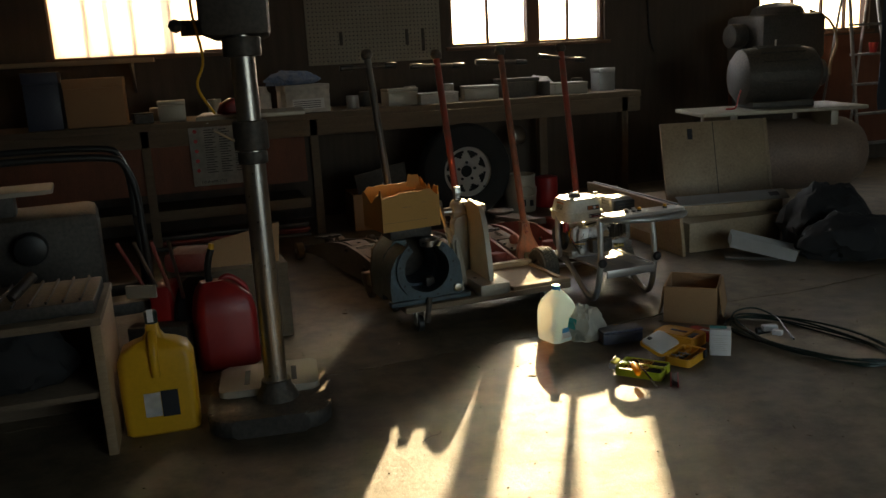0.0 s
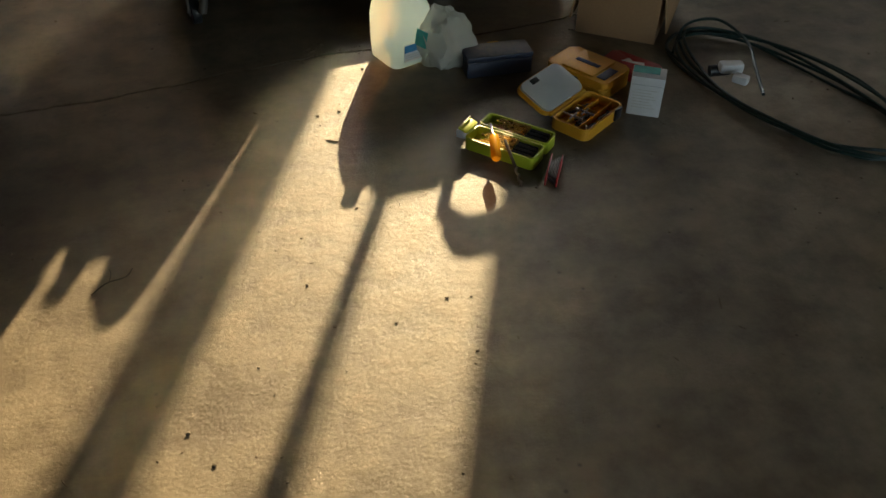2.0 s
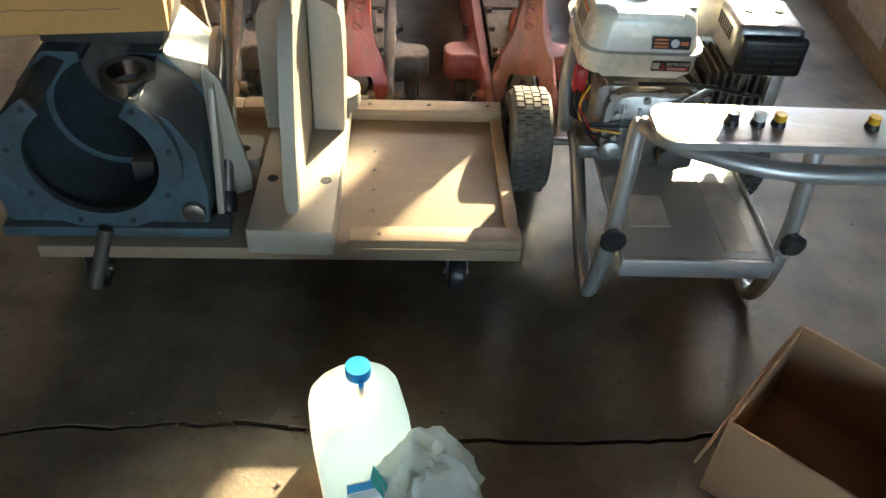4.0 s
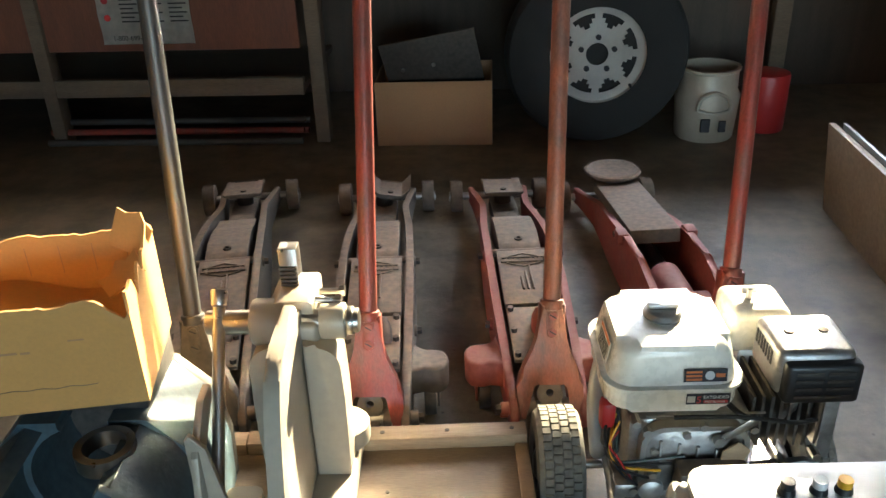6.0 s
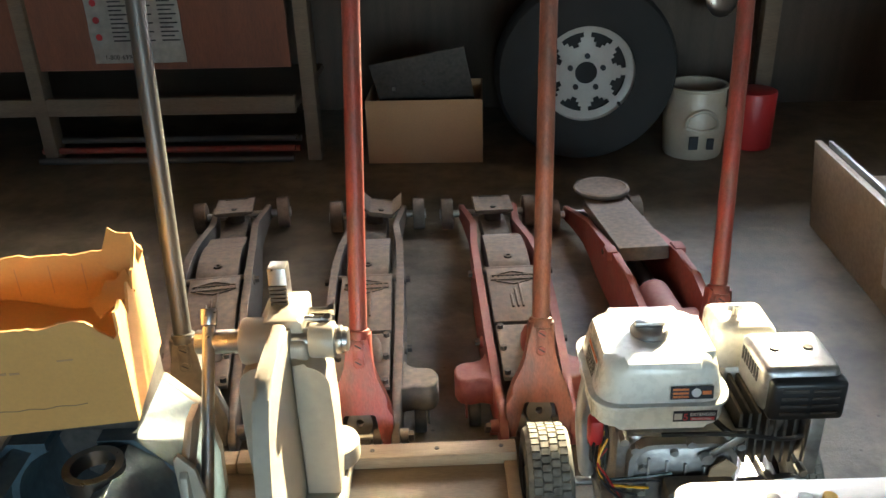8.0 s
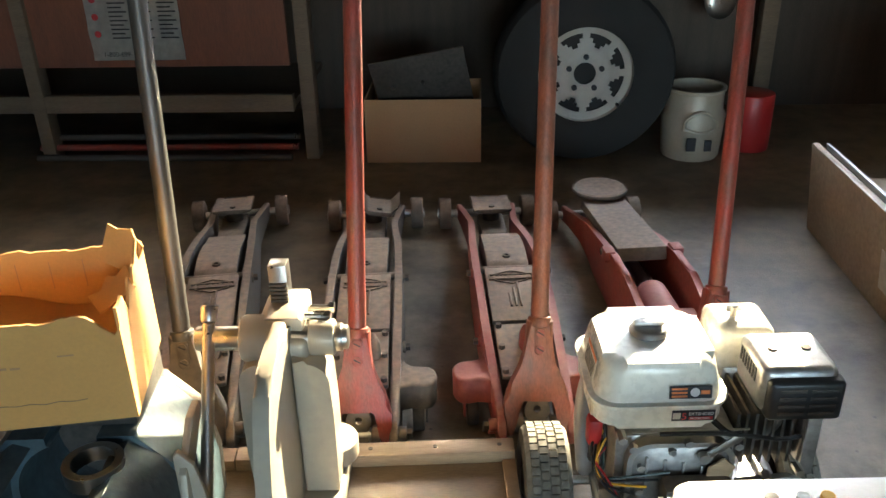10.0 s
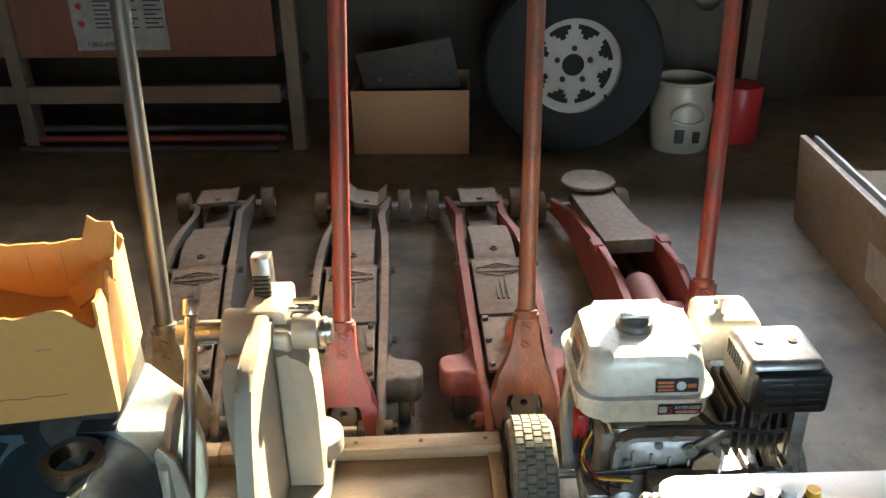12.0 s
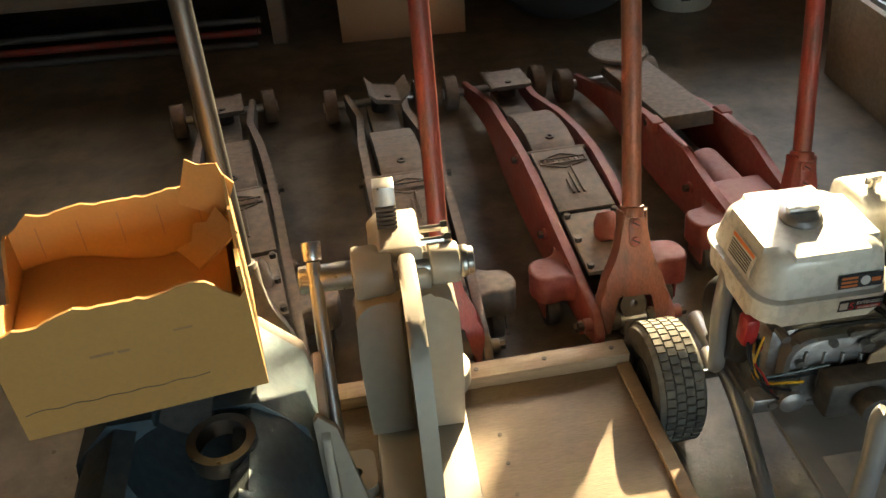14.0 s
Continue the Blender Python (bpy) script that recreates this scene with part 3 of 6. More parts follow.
# curved frame: a web with a thick rounded front rib between two side shells
nose = []
for k in range(25):
    a = k / 24
    nose.append((-0.205 + 0.15 * a ** 1.25 + 0.075 * max(0, a - 0.8) ** 2 / 0.04, 0.062 + 0.392 * math.sin(math.pi / 2 * a) ** 0.95))
part("web", prism(nose + [(0.12, 0.42), (0.12, 0.062)], -0.008, 0.008, "x"), CASTGREY, press)
band = [(y - 0.006, z) for y, z in nose] + [(nose[-1][0] + 0.05, nose[-1][1] + 0.006)]
inner = [(y + 0.034, z - 0.03 * k / 24) for k, (y, z) in enumerate(nose)]
rb = prism(band + [(nose[-1][0] + 0.05, nose[-1][1] - 0.03)] + inner[::-1], -0.0135, 0.0135, "x")
bmesh.ops.bevel(rb, geom=[e for e in rb.edges if any(len(f.verts) > 4 for f in e.link_faces)], offset=0.009, segments=4, profile=0.5, affect="EDGES", clamp_overlap=True)
part("front_rib", rb, CASTGREY, press)
for s in (-1, 1):
    w = 0.09 if s < 0 else 0.078
    side = [(s * 0.0105, 0.0625), (s * w, 0.0625), (s * w * 1.02, 0.16), (s * w * 1.03, 0.25), (s * w, 0.315)]
    side += [(s * (w - 0.045 + 0.045 * math.cos(radians(9 * k))), 0.32 + 0.045 * math.sin(radians(9 * k))) for k in range(11)] + [(s * 0.0105, 0.372)]
    fb = prism(side, 0.075, 0.15, "y")
    bmesh.ops.bevel(fb, geom=[e for e in fb.edges if any(len(f.verts) > 4 for f in e.link_faces)], offset=0.008, segments=3, profile=0.5, affect="EDGES", clamp_overlap=True)
    part("column_flange", fb, CASTGREY, press)
part("head", box(-0.045, 0.04, 0.095, 0.215, 0.33, 0.4, 0.012, seg=3), CASTGREY, press)
part("pinion_boss", cyl((-0.086, 0.13, 0.389), (-0.02, 0.13, 0.389), 0.044, seg=36, bevel=0.007), CASTGREY, press)
part("pinion_boss", cyl((0.04, 0.13, 0.389), (0.088, 0.13, 0.389), 0.034, seg=32, bevel=0.005), CASTGREY, press)
part("boss_collar", cyl((0.0885, 0.13, 0.389), (0.102, 0.13, 0.389), 0.027, seg=28, bevel=0.003), STEEL, press)
part("pinion_shaft", cyl((-0.172, 0.13, 0.389), (0.112, 0.13, 0.389), 0.023, seg=32, bevel=0.003), STEEL, press, "polished steel pinion shaft")
ram = part("ram", box(-0.038, -0.003, 0.185, 0.22, 0.1, 0.51, 0.002), STEEL, press, "square toothed steel ram")
for k in range(5):
    part("tooth", box(-0.037, -0.004, 0.1785, 0.1855, 0.436 + 0.0085 * k, 0.4412 + 0.0085 * k), IRONDARK, ram)
part("cap_block", prism([(-0.056, 0.4005), (0.03, 0.4005), (0.03, 0.43), (0.024, 0.436), (-0.038, 0.436), (-0.056, 0.418)], 0.12, 0.235, "y", 0.004), CASTGREY, press)
for z, y in ((0.422, 0.15), (0.412, 0.2)):
    part("set_screw", cyl((0.03, y, z), (0.068, y, z), 0.006, seg=8), STEEL, press)
    part("set_screw", cyl((0.068, y, z), (0.079, y, z), 0.0115, seg=6), STEEL, press)
part("lever", cyl((-0.146, 0.133, 0.42), (-0.138, -0.14, 0.03), 0.0115, seg=20), STEEL, press, "round steel lever bar")
part("lever_tip", cyl((-0.1465, 0.152, 0.447), (-0.146, 0.134, 0.4215), 0.0165, 0.0145, seg=20, bevel=0.003), STEEL, press)
part("lever_tip", cyl((-0.1384, -0.128, 0.047), (-0.137, -0.152, 0.013), 0.016, seg=18, bevel=0.002), BLACKPL, press)
part("anvil", cyl((0.05, 0.19, 0.063), (0.05, 0.19, 0.105), 0.055, seg=32, bevel=0.004), CASTGREY, press)


# ---- floor jacks ----
def floor_jack(name, label, at, to, paint, handle_paint, rod, lean, saddle="tab", bare=False):
    """A long trolley jack from its yoke axle at `at` towards the front axle at `to`; rod: the handle's top in the world."""
    a, b = Vector((*at, 0)), Vector((*to, 0))
    L = (b - a).length
    turn = math.degrees(math.atan2(b.y - a.y, b.x - a.x)) - 90
    j = thing(name, label, "floor jack", tuple(a), turn, "row of floor jacks")
    # side plates, narrowing to the front
    for s in (-1, 1):
        out = [(-0.03, 0.07), (0.05, 0.05), (0.5, 0.045), (L - 0.1, 0.045), (L + 0.02, 0.03), (L + 0.045, 0.06), (L + 0.02, 0.09), (L - 0.1, 0.11), (L - 0.22, 0.135), (L - 0.36, 0.168), (L - 0.52, 0.2), (L - 0.68, 0.224), (L - 0.82, 0.232), (0.42, 0.222), (0.28, 0.198), (0.15, 0.175), (0.0, 0.15), (-0.04, 0.11)]
        bm = bmesh.new()
        prism(out, -0.011, 0.011, "x", 0.008, bm=bm)
        bmesh.ops.subdivide_edges(bm, edges=[e for e in bm.edges if abs(e.verts[0].co.y - e.verts[1].co.y) > 0.1], cuts=4, use_grid_fill=False)
        for v in bm.verts:
            f = min(1, max(0, v.co.y / L))
            v.co.x += s * (0.082 + 0.014 * math.sin(math.pi * min(1, f * 1.25)) - 0.006 * math.sin(math.pi * max(0, f - 0.6) / 0.4) + 0.018 * max(0, f - 0.8) / 0.2)
        bmesh.ops.triangulate(bm, faces=[f for f in bm.faces if len(f.verts) > 4])
        part("side_plate", bm, paint, j)
        # rear wing that carries the caster
        wing = [(s * (0.085 + (u - 0.085) * 0.82), v) for u, v in ((0.085, 0.05), (0.11, 0.066), (0.135, 0.072), (0.16, 0.066), (0.18, 0.066), (0.196, 0.074), (0.206, 0.09), (0.212, 0.11), (0.211, 0.132), (0.204, 0.15), (0.19, 0.163), (0.17, 0.168), (0.148, 0.17), (0.13, 0.178), (0.117, 0.194), (0.108, 0.218), (0.102, 0.25), (0.085, 0.27))]
        wm = Matrix.Translation((0, 0.03, 0)) @ Matrix.Rotation(radians(-7), 4, "X")
        wb_ = prism(wing, 0.105, 0.175, "z", m=wm)
        bmesh.ops.bevel(wb_, geom=[e for e in wb_.edges if any(len(f.verts) > 4 for f in e.link_faces)], offset=0.022, segments=4, profile=0.5, affect="EDGES", clamp_overlap=True)
        part("wing", wb_, paint, j)
        cw = part("rear_caster", cyl((s * 0.155, 0.165, 0.045), (s * 0.125, 0.165, 0.045), 0.045, seg=20, bevel=0.004), IRONDARK, j)
        part("caster_fork", prism([(0.13, 0.04), (0.2, 0.04), (0.2, 0.115), (0.13, 0.115)], s * 0.158, s * 0.164, "x", 0.002), paint, cw)
        fw = part("front_wheel", cyl((s * 0.135, L, 0.06), (s * 0.18, L, 0.06), 0.06, seg=24, bevel=0.005), WHEELDUST, j)
        part("hub_cap", cyl((s * 0.1805, L, 0.06), (s * 0.186, L, 0.06), 0.018, seg=12), STEEL, fw)
        for y, z in ((0.0, 0.115), (0.03, 0.085), (0.33, 0.14), (0.6, 0.205)):
            part("bolt", cyl((s * 0.09, y, z), (s * 0.112, y, z), 0.016, seg=20, bevel=0.002), paint, j)
            part("bolt", cyl((s * 0.112, y, z), (s * 0.124, y, z), 0.011, seg=6), IRONDARK, j)
    part("front_axle", cyl((-0.134, L, 0.06), (0.134, L, 0.06), 0.014, seg=12), STEEL, j)
    part("yoke_axle", cyl((-0.078, 0.0, 0.115), (0.078, 0.0, 0.115), 0.016, seg=14), STEEL, j)
    if not bare:
        part("rear_cover", box(-0.07, 0.07, 0.1, 0.315, -0.006, 0.006, 0.003, m=pose(0, 0, 0.168) @ Matrix.Rotation(radians(5), 4, "X")), JACKGREY, j)
        part("filler_bulge", lathe([(0.034, 0), (0.033, 0.02), (0.03, 0.05), (0.02, 0.068), (0.0, 0.074)], 20, m=pose(0.018, 0.21, 0.18, -38, 0, 0)), paint, j)
        for sx, y in ((-0.06, 0.115), (0.06, 0.115), (-0.06, 0.21), (0.06, 0.21), (-0.06, 0.3), (0.06, 0.3)):
            part("bolt", cyl((sx, y, 0.17 + 0.087 * y), (sx, y, 0.185 + 0.087 * y), 0.0085, seg=6), IRONDARK, j)
        # long cover plate with a raised emblem
        cm = pose(0, 0.325, 0.2) @ Matrix.Rotation(radians(4), 4, "X")
        cover = part("cover_plate", box(-0.073, 0.073, 0.0, 0.272, -0.01, 0.004, 0.003, m=cm), JACKGREY, j)
        y = 0.215
        part("badge", ring_plate(circle(0, y, 0.056, 6, 0.036, math.pi / 2), circle(0, y, 0.051, 6, 0.031, math.pi / 2), 0.004, 0.0075, "z", m=cm), JACKGREY, cover)
        part("badge_bar", ring_plate(rounded(-0.064, 0.064, y - 0.013, y + 0.013, 0.003), rounded(-0.06, 0.06, y - 0.009, y + 0.009, 0.002), 0.004, 0.009, "z", m=cm), JACKGREY, cover)
        for k in range(8):
            part("badge_mark", box(-0.054 + 0.0145 * k, -0.046 + 0.0145 * k, y - 0.006, y + 0.006, 0.004, 0.0075, m=cm), JACKGREY, cover)
        for dx in (-0.014, 0.0, 0.014):
            part("rib", box(dx - 0.003, dx + 0.003, y - 0.15, y - 0.06 + 2 * dx, 0.004, 0.009, 0.0015, m=cm), JACKGREY, cover)
        part("hinge_bar", cyl((-0.085, 0.602, 0.212), (0.085, 0.602, 0.212), 0.011, seg=14), JACKGREY, j)
        arm = prism([(0.61, 0.17), (0.61, 0.214), (0.64, 0.223), (0.7, 0.226), (0.77, 0.221), (0.84, 0.208), (0.9, 0.189), (L - 0.46, 0.178), (L - 0.46, 0.12)], -0.062, 0.062, "x", 0.004)
        part("lift_arm", arm, JACKGREY, j)
        part("arm_bolt", ring_plate(circle(0, 0.665, 0.012, 16), circle(0, 0.665, 0.006, 16), 0.222, 0.229, "z"), IRONDARK, j)
        part("arm_neck", prism([(L - 0.46, 0.09), (L - 0.46, 0.15), (L - 0.14, 0.115), (L - 0.14, 0.07)], -0.045, 0.045, "x", 0.004), IRONDARK, j)
    else:
        part("ram_cylinder", cyl((0, 0.22, 0.12), (0, 0.47, 0.12), 0.05, seg=24, bevel=0.004), JACKRED, j)
        part("ram_rod", cyl((0, 0.47, 0.12), (0, 0.9, 0.12), 0.022, seg=16), STEEL, j)
        part("floor_pan", box(-0.078, 0.078, 0.3, 0.95, 0.045, 0.052), IRONDARK, j)
        part("lift_arm", prism([(0.57, 0.18), (0.58, 0.222), (L - 0.16, 0.185), (L - 0.14, 0.15)], -0.078, 0.078, "x", 0.003), JACKGREY, j)
        part("pump_block", box(-0.07, 0.07, 0.08, 0.3, 0.06, 0.17, 0.008), paint, j)
        for s in (-1, 1):
            part("pivot_lug", box(min(s * 0.088, s * 0.122), max(s * 0.088, s * 0.122), 0.55, 0.6, 0.19, 0.226, 0.004), paint, j)
    y = L - 0.2
    if saddle == "round":
        part("saddle", lathe([(0.02, 0.165), (0.09, 0.19), (0.1, 0.2), (0.098, 0.208), (0.088, 0.21), (0.08, 0.204), (0.0, 0.204)], 32, m=pose(0, L - 0.1, 0)), JACKGREY, j)
    else:
        sad = [(-0.068, 0.15 if saddle == "tab" else 0.17), (-0.04, 0.143), (0.04, 0.143), (0.068, 0.15 if saddle == "tab" else 0.185), (0.068, 0.162 if saddle == "tab" else 0.197), (0.04, 0.155), (-0.04, 0.155), (-0.068, 0.162 if saddle == "tab" else 0.182)]
        sm = pose(0, y, 0.02) @ Matrix.Rotation(radians(-6), 4, "X") @ Matrix.Rotation(radians(9 if saddle == "bent" else 0), 4, "Y")
        part("saddle", prism(sad, -0.085, 0.085, "y", 0.004, m=sm), JACKGREY, j)
        part("saddle_bolt", merge(None, cyl((0, -0.04, 0.153), (0, -0.04, 0.16), 0.01, seg=12), sm), IRONDARK, j)
        part("saddle_post", cyl((0, y, 0.1), (0, y, 0.158), 0.03, seg=16), IRONDARK, j)
    # handle: forked socket, rod, knob and cross bar, along a leaning axis
    inv = (Matrix.Translation(a) @ Matrix.Rotation(radians(turn), 4, "Z")).inverted()
    top = inv @ Vector(rod)
    low = Vector((0, 0, 0.115))
    d = (top - low)
    H = d.length
    # keep the fork square to the axle
    z = d.normalized()
    x = (Vector((1, 0, 0)) - z * z.x).normalized()
    yv = z.cross(x)
    hm = Matrix.Translation(low) @ Matrix((x, yv, z)).transposed().to_4x4()
    fork = [(0.076, -0.005), (0.0775, 0.03), (0.0765, 0.055), (0.072, 0.078), (0.063, 0.1), (0.052, 0.122), (0.042, 0.145), (0.035, 0.168), (0.031, 0.195), (0.0295, 0.25)]
    fork_in = [(-0.049, 0.0), (-0.049, 0.045), (-0.045, 0.06), (-0.036, 0.068), (0.036, 0.068), (0.045, 0.06), (0.049, 0.045), (0.049, 0.0)]
    outline = [(0.068, -0.028)] + fork + [(-u, v) for u, v in fork[::-1]] + [(-0.068, -0.028), (-0.053, -0.026)] + fork_in + [(0.053, -0.026)]
    yb = prism(outline, -0.021, 0.021, "y")
    bmesh.ops.bevel(yb, geom=[e for e in yb.edges if any(len(f.verts) > 4 for f in e.link_faces)], offset=0.009, segments=3, profile=0.5, affect="EDGES", clamp_overlap=True)
    yoke = part("yoke", merge(None, yb, hm), handle_paint if handle_paint is not BLACKSTEEL else JACKGREY, j)
    link = part("pump_link", ring_plate(circle(0, 0.035, 0.03, 20, 0.034), circle(0, 0.038, 0.009, 20), -0.012, 0.006, "y", m=hm), JACKGREY, yoke)
    part("link_foot", box(-0.024, 0.024, -0.016, 0.01, -0.035, 0.002, 0.003, m=hm), JACKGREY, link)
    for s in (-1, 1):
        part("axle_boss", merge(None, cyl((s * 0.05, 0, 0), (s * 0.03, 0, 0), 0.022, seg=18, bevel=0.003), hm), JACKGREY, yoke)
    part("screw_boss", prism(rounded(-0.0135, 0.0135, 0.17, 0.237, 0.013), -0.0245, -0.018, "y", 0.002, m=hm), handle_paint if handle_paint is not BLACKSTEEL else JACKGREY, yoke)
    for zz in (0.184, 0.222):
        sc_ = part("slotted_screw", merge(None, cyl((0, -0.0245, zz), (0, -0.028, zz), 0.0095, seg=16), hm), JACKRED if handle_paint is not BLACKSTEEL else JACKGREY, yoke)
        part("slot", box(-0.0085, 0.0085, -0.0286, -0.0279, zz - 0.0014, zz + 0.0014, m=hm @ Matrix.Translation((0, 0, zz)) @ Matrix.Rotation(0.5, 4, "Y") @ Matrix.Translation((0, 0, -zz))), INK, sc_)
    rodm = merge(None, cyl((0, 0, 0.23), (0, 0, H), 0.0205, seg=24), hm)
    part("handle_rod", rodm, handle_paint, j)
    part("collar", merge(None, cyl((0, 0, 0.236), (0, 0, 0.258), 0.0292, 0.0262, seg=24, bevel=0.003), hm), handle_paint, j)
    part("knob", lathe([(0.02, H - 0.005), (0.033, H + 0.012), (0.035, H + 0.03), (0.026, H + 0.05), (0.0, H + 0.058)], 20, m=hm), IRONDARK, j)
    bar = merge(None, cyl((-0.17, 0, H - 0.045), (0.17, 0, H - 0.045), 0.0125, seg=16), hm)
    part("cross_bar", bar, IRONDARK, j)
    for s in (-1, 1):
        part("grip", merge(None, cyl((s * 0.1, 0, H - 0.045), (s * 0.175, 0, H - 0.045), 0.0165, seg=16, bevel=0.003), hm), BLACKPL, j)
    return j


floor_jack("floor_jack", "dusty grey floor jack with a dark polished handle", (0.1, 5.0), (-0.164, 6.408), JACKGREY, BLACKSTEEL, (0.04, 5.29, 1.37), 0)
floor_jack("floor_jack", "dusty grey floor jack with a scuffed red handle", (0.488, 5.0), (0.367, 6.397), JACKGREY, HANDLERED, (0.493, 5.42, 1.35), 0, "bent")
floor_jack("floor_jack", "faded red floor jack with a worn brown-red handle", (0.903, 5.05), (0.79, 6.415), JACKRED, HANDLEBROWN, (0.937, 5.50, 1.35), 0)
floor_jack("floor_jack", "red floor jack with a round saddle and bare ram", (1.335, 5.20), (1.19, 6.40), JACKRED, HANDLERED, (1.447, 5.70, 1.35), 0, "round", True)


# ---- engine cart ----
cart = thing("pressure_washer", "silver pressure washer cart with a small cream-tanked engine", "pressure washer", (1.19, 4.66, 0), 3)
# local: x -0.17..0.17, y front -0.3, back +0.3
part("platform", box(-0.145, 0.15, -0.29, 0.26, 0.185, 0.197, 0.003), SILVER, cart)
part("platform_lip", box(-0.145, 0.15, -0.3, -0.2905, 0.155, 0.197, 0.002), SILVER, cart)
part("platform_lip", box(0.1505, 0.158, -0.29, 0.26, 0.165, 0.205, 0.002), SILVER, cart)
part("warning_label", box(-0.11, -0.03, -0.2, -0.1, 0.1972, 0.1982), OLDPAPER, cart)
part("warning_label", box(0.06, 0.12, -0.27, -0.05, 0.1972, 0.1982), OLDPAPER, cart)
for s in (-1, 1):
    x = s * 0.172
    part("frame_tube", pipe([(x, 0.3, 0.19), (x, 0.1, 0.17), (x * 1.0, -0.08, 0.06), (x * 1.0, -0.16, 0.025), (x * 1.0, -0.215, 0.035), (x * 1.0, -0.25, 0.11), (x * 0.98, -0.27, 0.25), (x * 0.95, -0.262, 0.38), (x * 0.93, -0.25, 0.455), (x * 0.9, -0.25, 0.47)], 0.016, 12), SILVER, cart)
    part("knob", lathe([(0.012, 0), (0.024, 0.004), (0.026, 0.014), (0.018, 0.022), (0.0, 0.024)], 9, m=pose(x * 0.99, -0.284, 0.24, 90, 0, 0)), BLACKPL, cart)
    part("rear_tube", pipe([(x * 1.1, 0.19, 0.19), (-0.202, 0.13, 0.22), (-0.214, 0.125, 0.34), (-0.204, 0.14, 0.42), (-0.17, 0.2, 0.452), (-0.12, 0.28, 0.45)] if s < 0 else [(x, 0.27, 0.19), (x, 0.28, 0.24), (x, 0.26, 0.27)], 0.016, 12), SILVER, cart)
# handle panel across the top
part("handle_tube", pipe([(-0.155, -0.25, 0.468), (-0.1, -0.32, 0.472), (0.05, -0.375, 0.468), (0.25, -0.37, 0.466), (0.33, -0.31, 0.466), (0.28, -0.25, 0.466), (0.155, -0.25, 0.468)], 0.016, 12), SILVER, cart)
panel = part("panel", prism(rounded(-0.15, 0.32, -0.35, -0.232, 0.03), 0.486, 0.5, "z", 0.003), SILVER, cart, "brushed silver accessory panel")
for k, px in enumerate((-0.02, 0.025, 0.06, 0.22)):
    part("nozzle_grommet", cyl((px, -0.29, 0.5005), (px, -0.29, 0.51), 0.013, 0.011, seg=14), BLACKPL, panel)
    part("nozzle", cyl((px, -0.29, 0.51), (px, -0.29, 0.522), 0.01, seg=12), (BLACKPL, WHITEPAPER, YELLOWPL, YELLOWPL)[k], panel)


def wheel(parent, x0, x1, y, r):
    w = part("wheel", lathe([(r * 0.45, x0 + 0.008), (r * 0.72, x0), (r * 0.93, x0 + 0.004), (r, x0 + 0.016), (r, x1 - 0.016), (r * 0.93, x1 - 0.004), (r * 0.72, x1), (r * 0.45, x1 - 0.008)], 40, m=pose(0, y, r + 0.004, 0, 90, 0), cap=False), RUBBER, parent)
    part("rim", lathe([(0.02, x0 + 0.0), (r * 0.4, x0 + 0.014), (r * 0.46, x0 + 0.006), (r * 0.46, x1 - 0.006), (r * 0.4, x1 - 0.014), (0.02, x1 - 0.0)], 24, m=pose(0, y, r + 0.004, 0, 90, 0)), BLACKPL, w)
    tb = bmesh.new()
    n = 44
    for k in range(n):
        for q in range(4):
            a = 2 * math.pi * (k + 0.5 * (q % 2)) / n
            xm = x0 + 0.012 + (x1 - x0 - 0.024) * (q + 0.5) / 4
            hw = (x1 - x0 - 0.024) / 8 - 0.0015
            box(xm - hw, xm + hw, -r * math.pi / n + 0.0018, r * math.pi / n - 0.0018, r - 0.003, r + 0.0038, bm=tb, m=pose(0, y, r + 0.004) @ Matrix.Rotation(a, 4, "X"))
    part("tread", tb, RUBBER, w)


wheel(cart, -0.322, -0.222, 0.2, 0.12)
wheel(cart, 0.2, 0.28, 0.2, 0.118)
part("axle", cyl((-0.236, 0.2, 0.122), (0.2, 0.2, 0.122), 0.01, seg=12), STEEL, cart)

EX, EY = 1.13, 4.80
eng = thing("engine", "small petrol engine with cream-white fuel tank and black muffler", "engine", (EX + 0.01, EY - 0.01, 0.1985), 3)
eng.scale = (1, 1, 0.92)
part("crankcase", box(-0.13, 0.1, -0.11, 0.1, 0.02, 0.2, 0.02), ALU, eng)
part("side_cover", prism(rounded(-0.1, 0.08, 0.03, 0.19, 0.04), -0.13, -0.1105, "y", 0.006), ALU, eng)
for a in range(7):
    an = 2 * math.pi * a / 7
    part("cover_bolt", cyl((-0.01 + 0.08 * math.cos(an), -0.1305, 0.11 + 0.07 * math.sin(an)), (-0.01 + 0.08 * math.cos(an), -0.139, 0.11 + 0.07 * math.sin(an)), 0.008, seg=6), STEEL, eng)
part("pump_head", box(-0.05, 0.08, -0.19, -0.139, 0.04, 0.13, 0.012), IRONDARK, eng)
part("pump_outlet", cyl((0.02, -0.19, 0.09), (0.02, -0.225, 0.09), 0.03, seg=20, bevel=0.004), IRONDARK, eng)
part("pump_fitting", cyl((0.1, -0.17, 0.07), (0.15, -0.19, 0.07), 0.012, seg=10), BRASSBIT, eng)
part("mount_foot", box(-0.14, 0.12, -0.09, 0.09, 0.0, 0.0195, 0.003), ALU, eng)
for k in range(7):
    part("cooling_fin", box(0.101 + 0.017 * k, 0.107 + 0.017 * k, -0.085, 0.05, 0.1, 0.225, 0.001), IRONDARK, eng)
part("cylinder", box(0.1005, 0.23, -0.06, 0.04, 0.09, 0.2, 0.01), IRONDARK, eng)
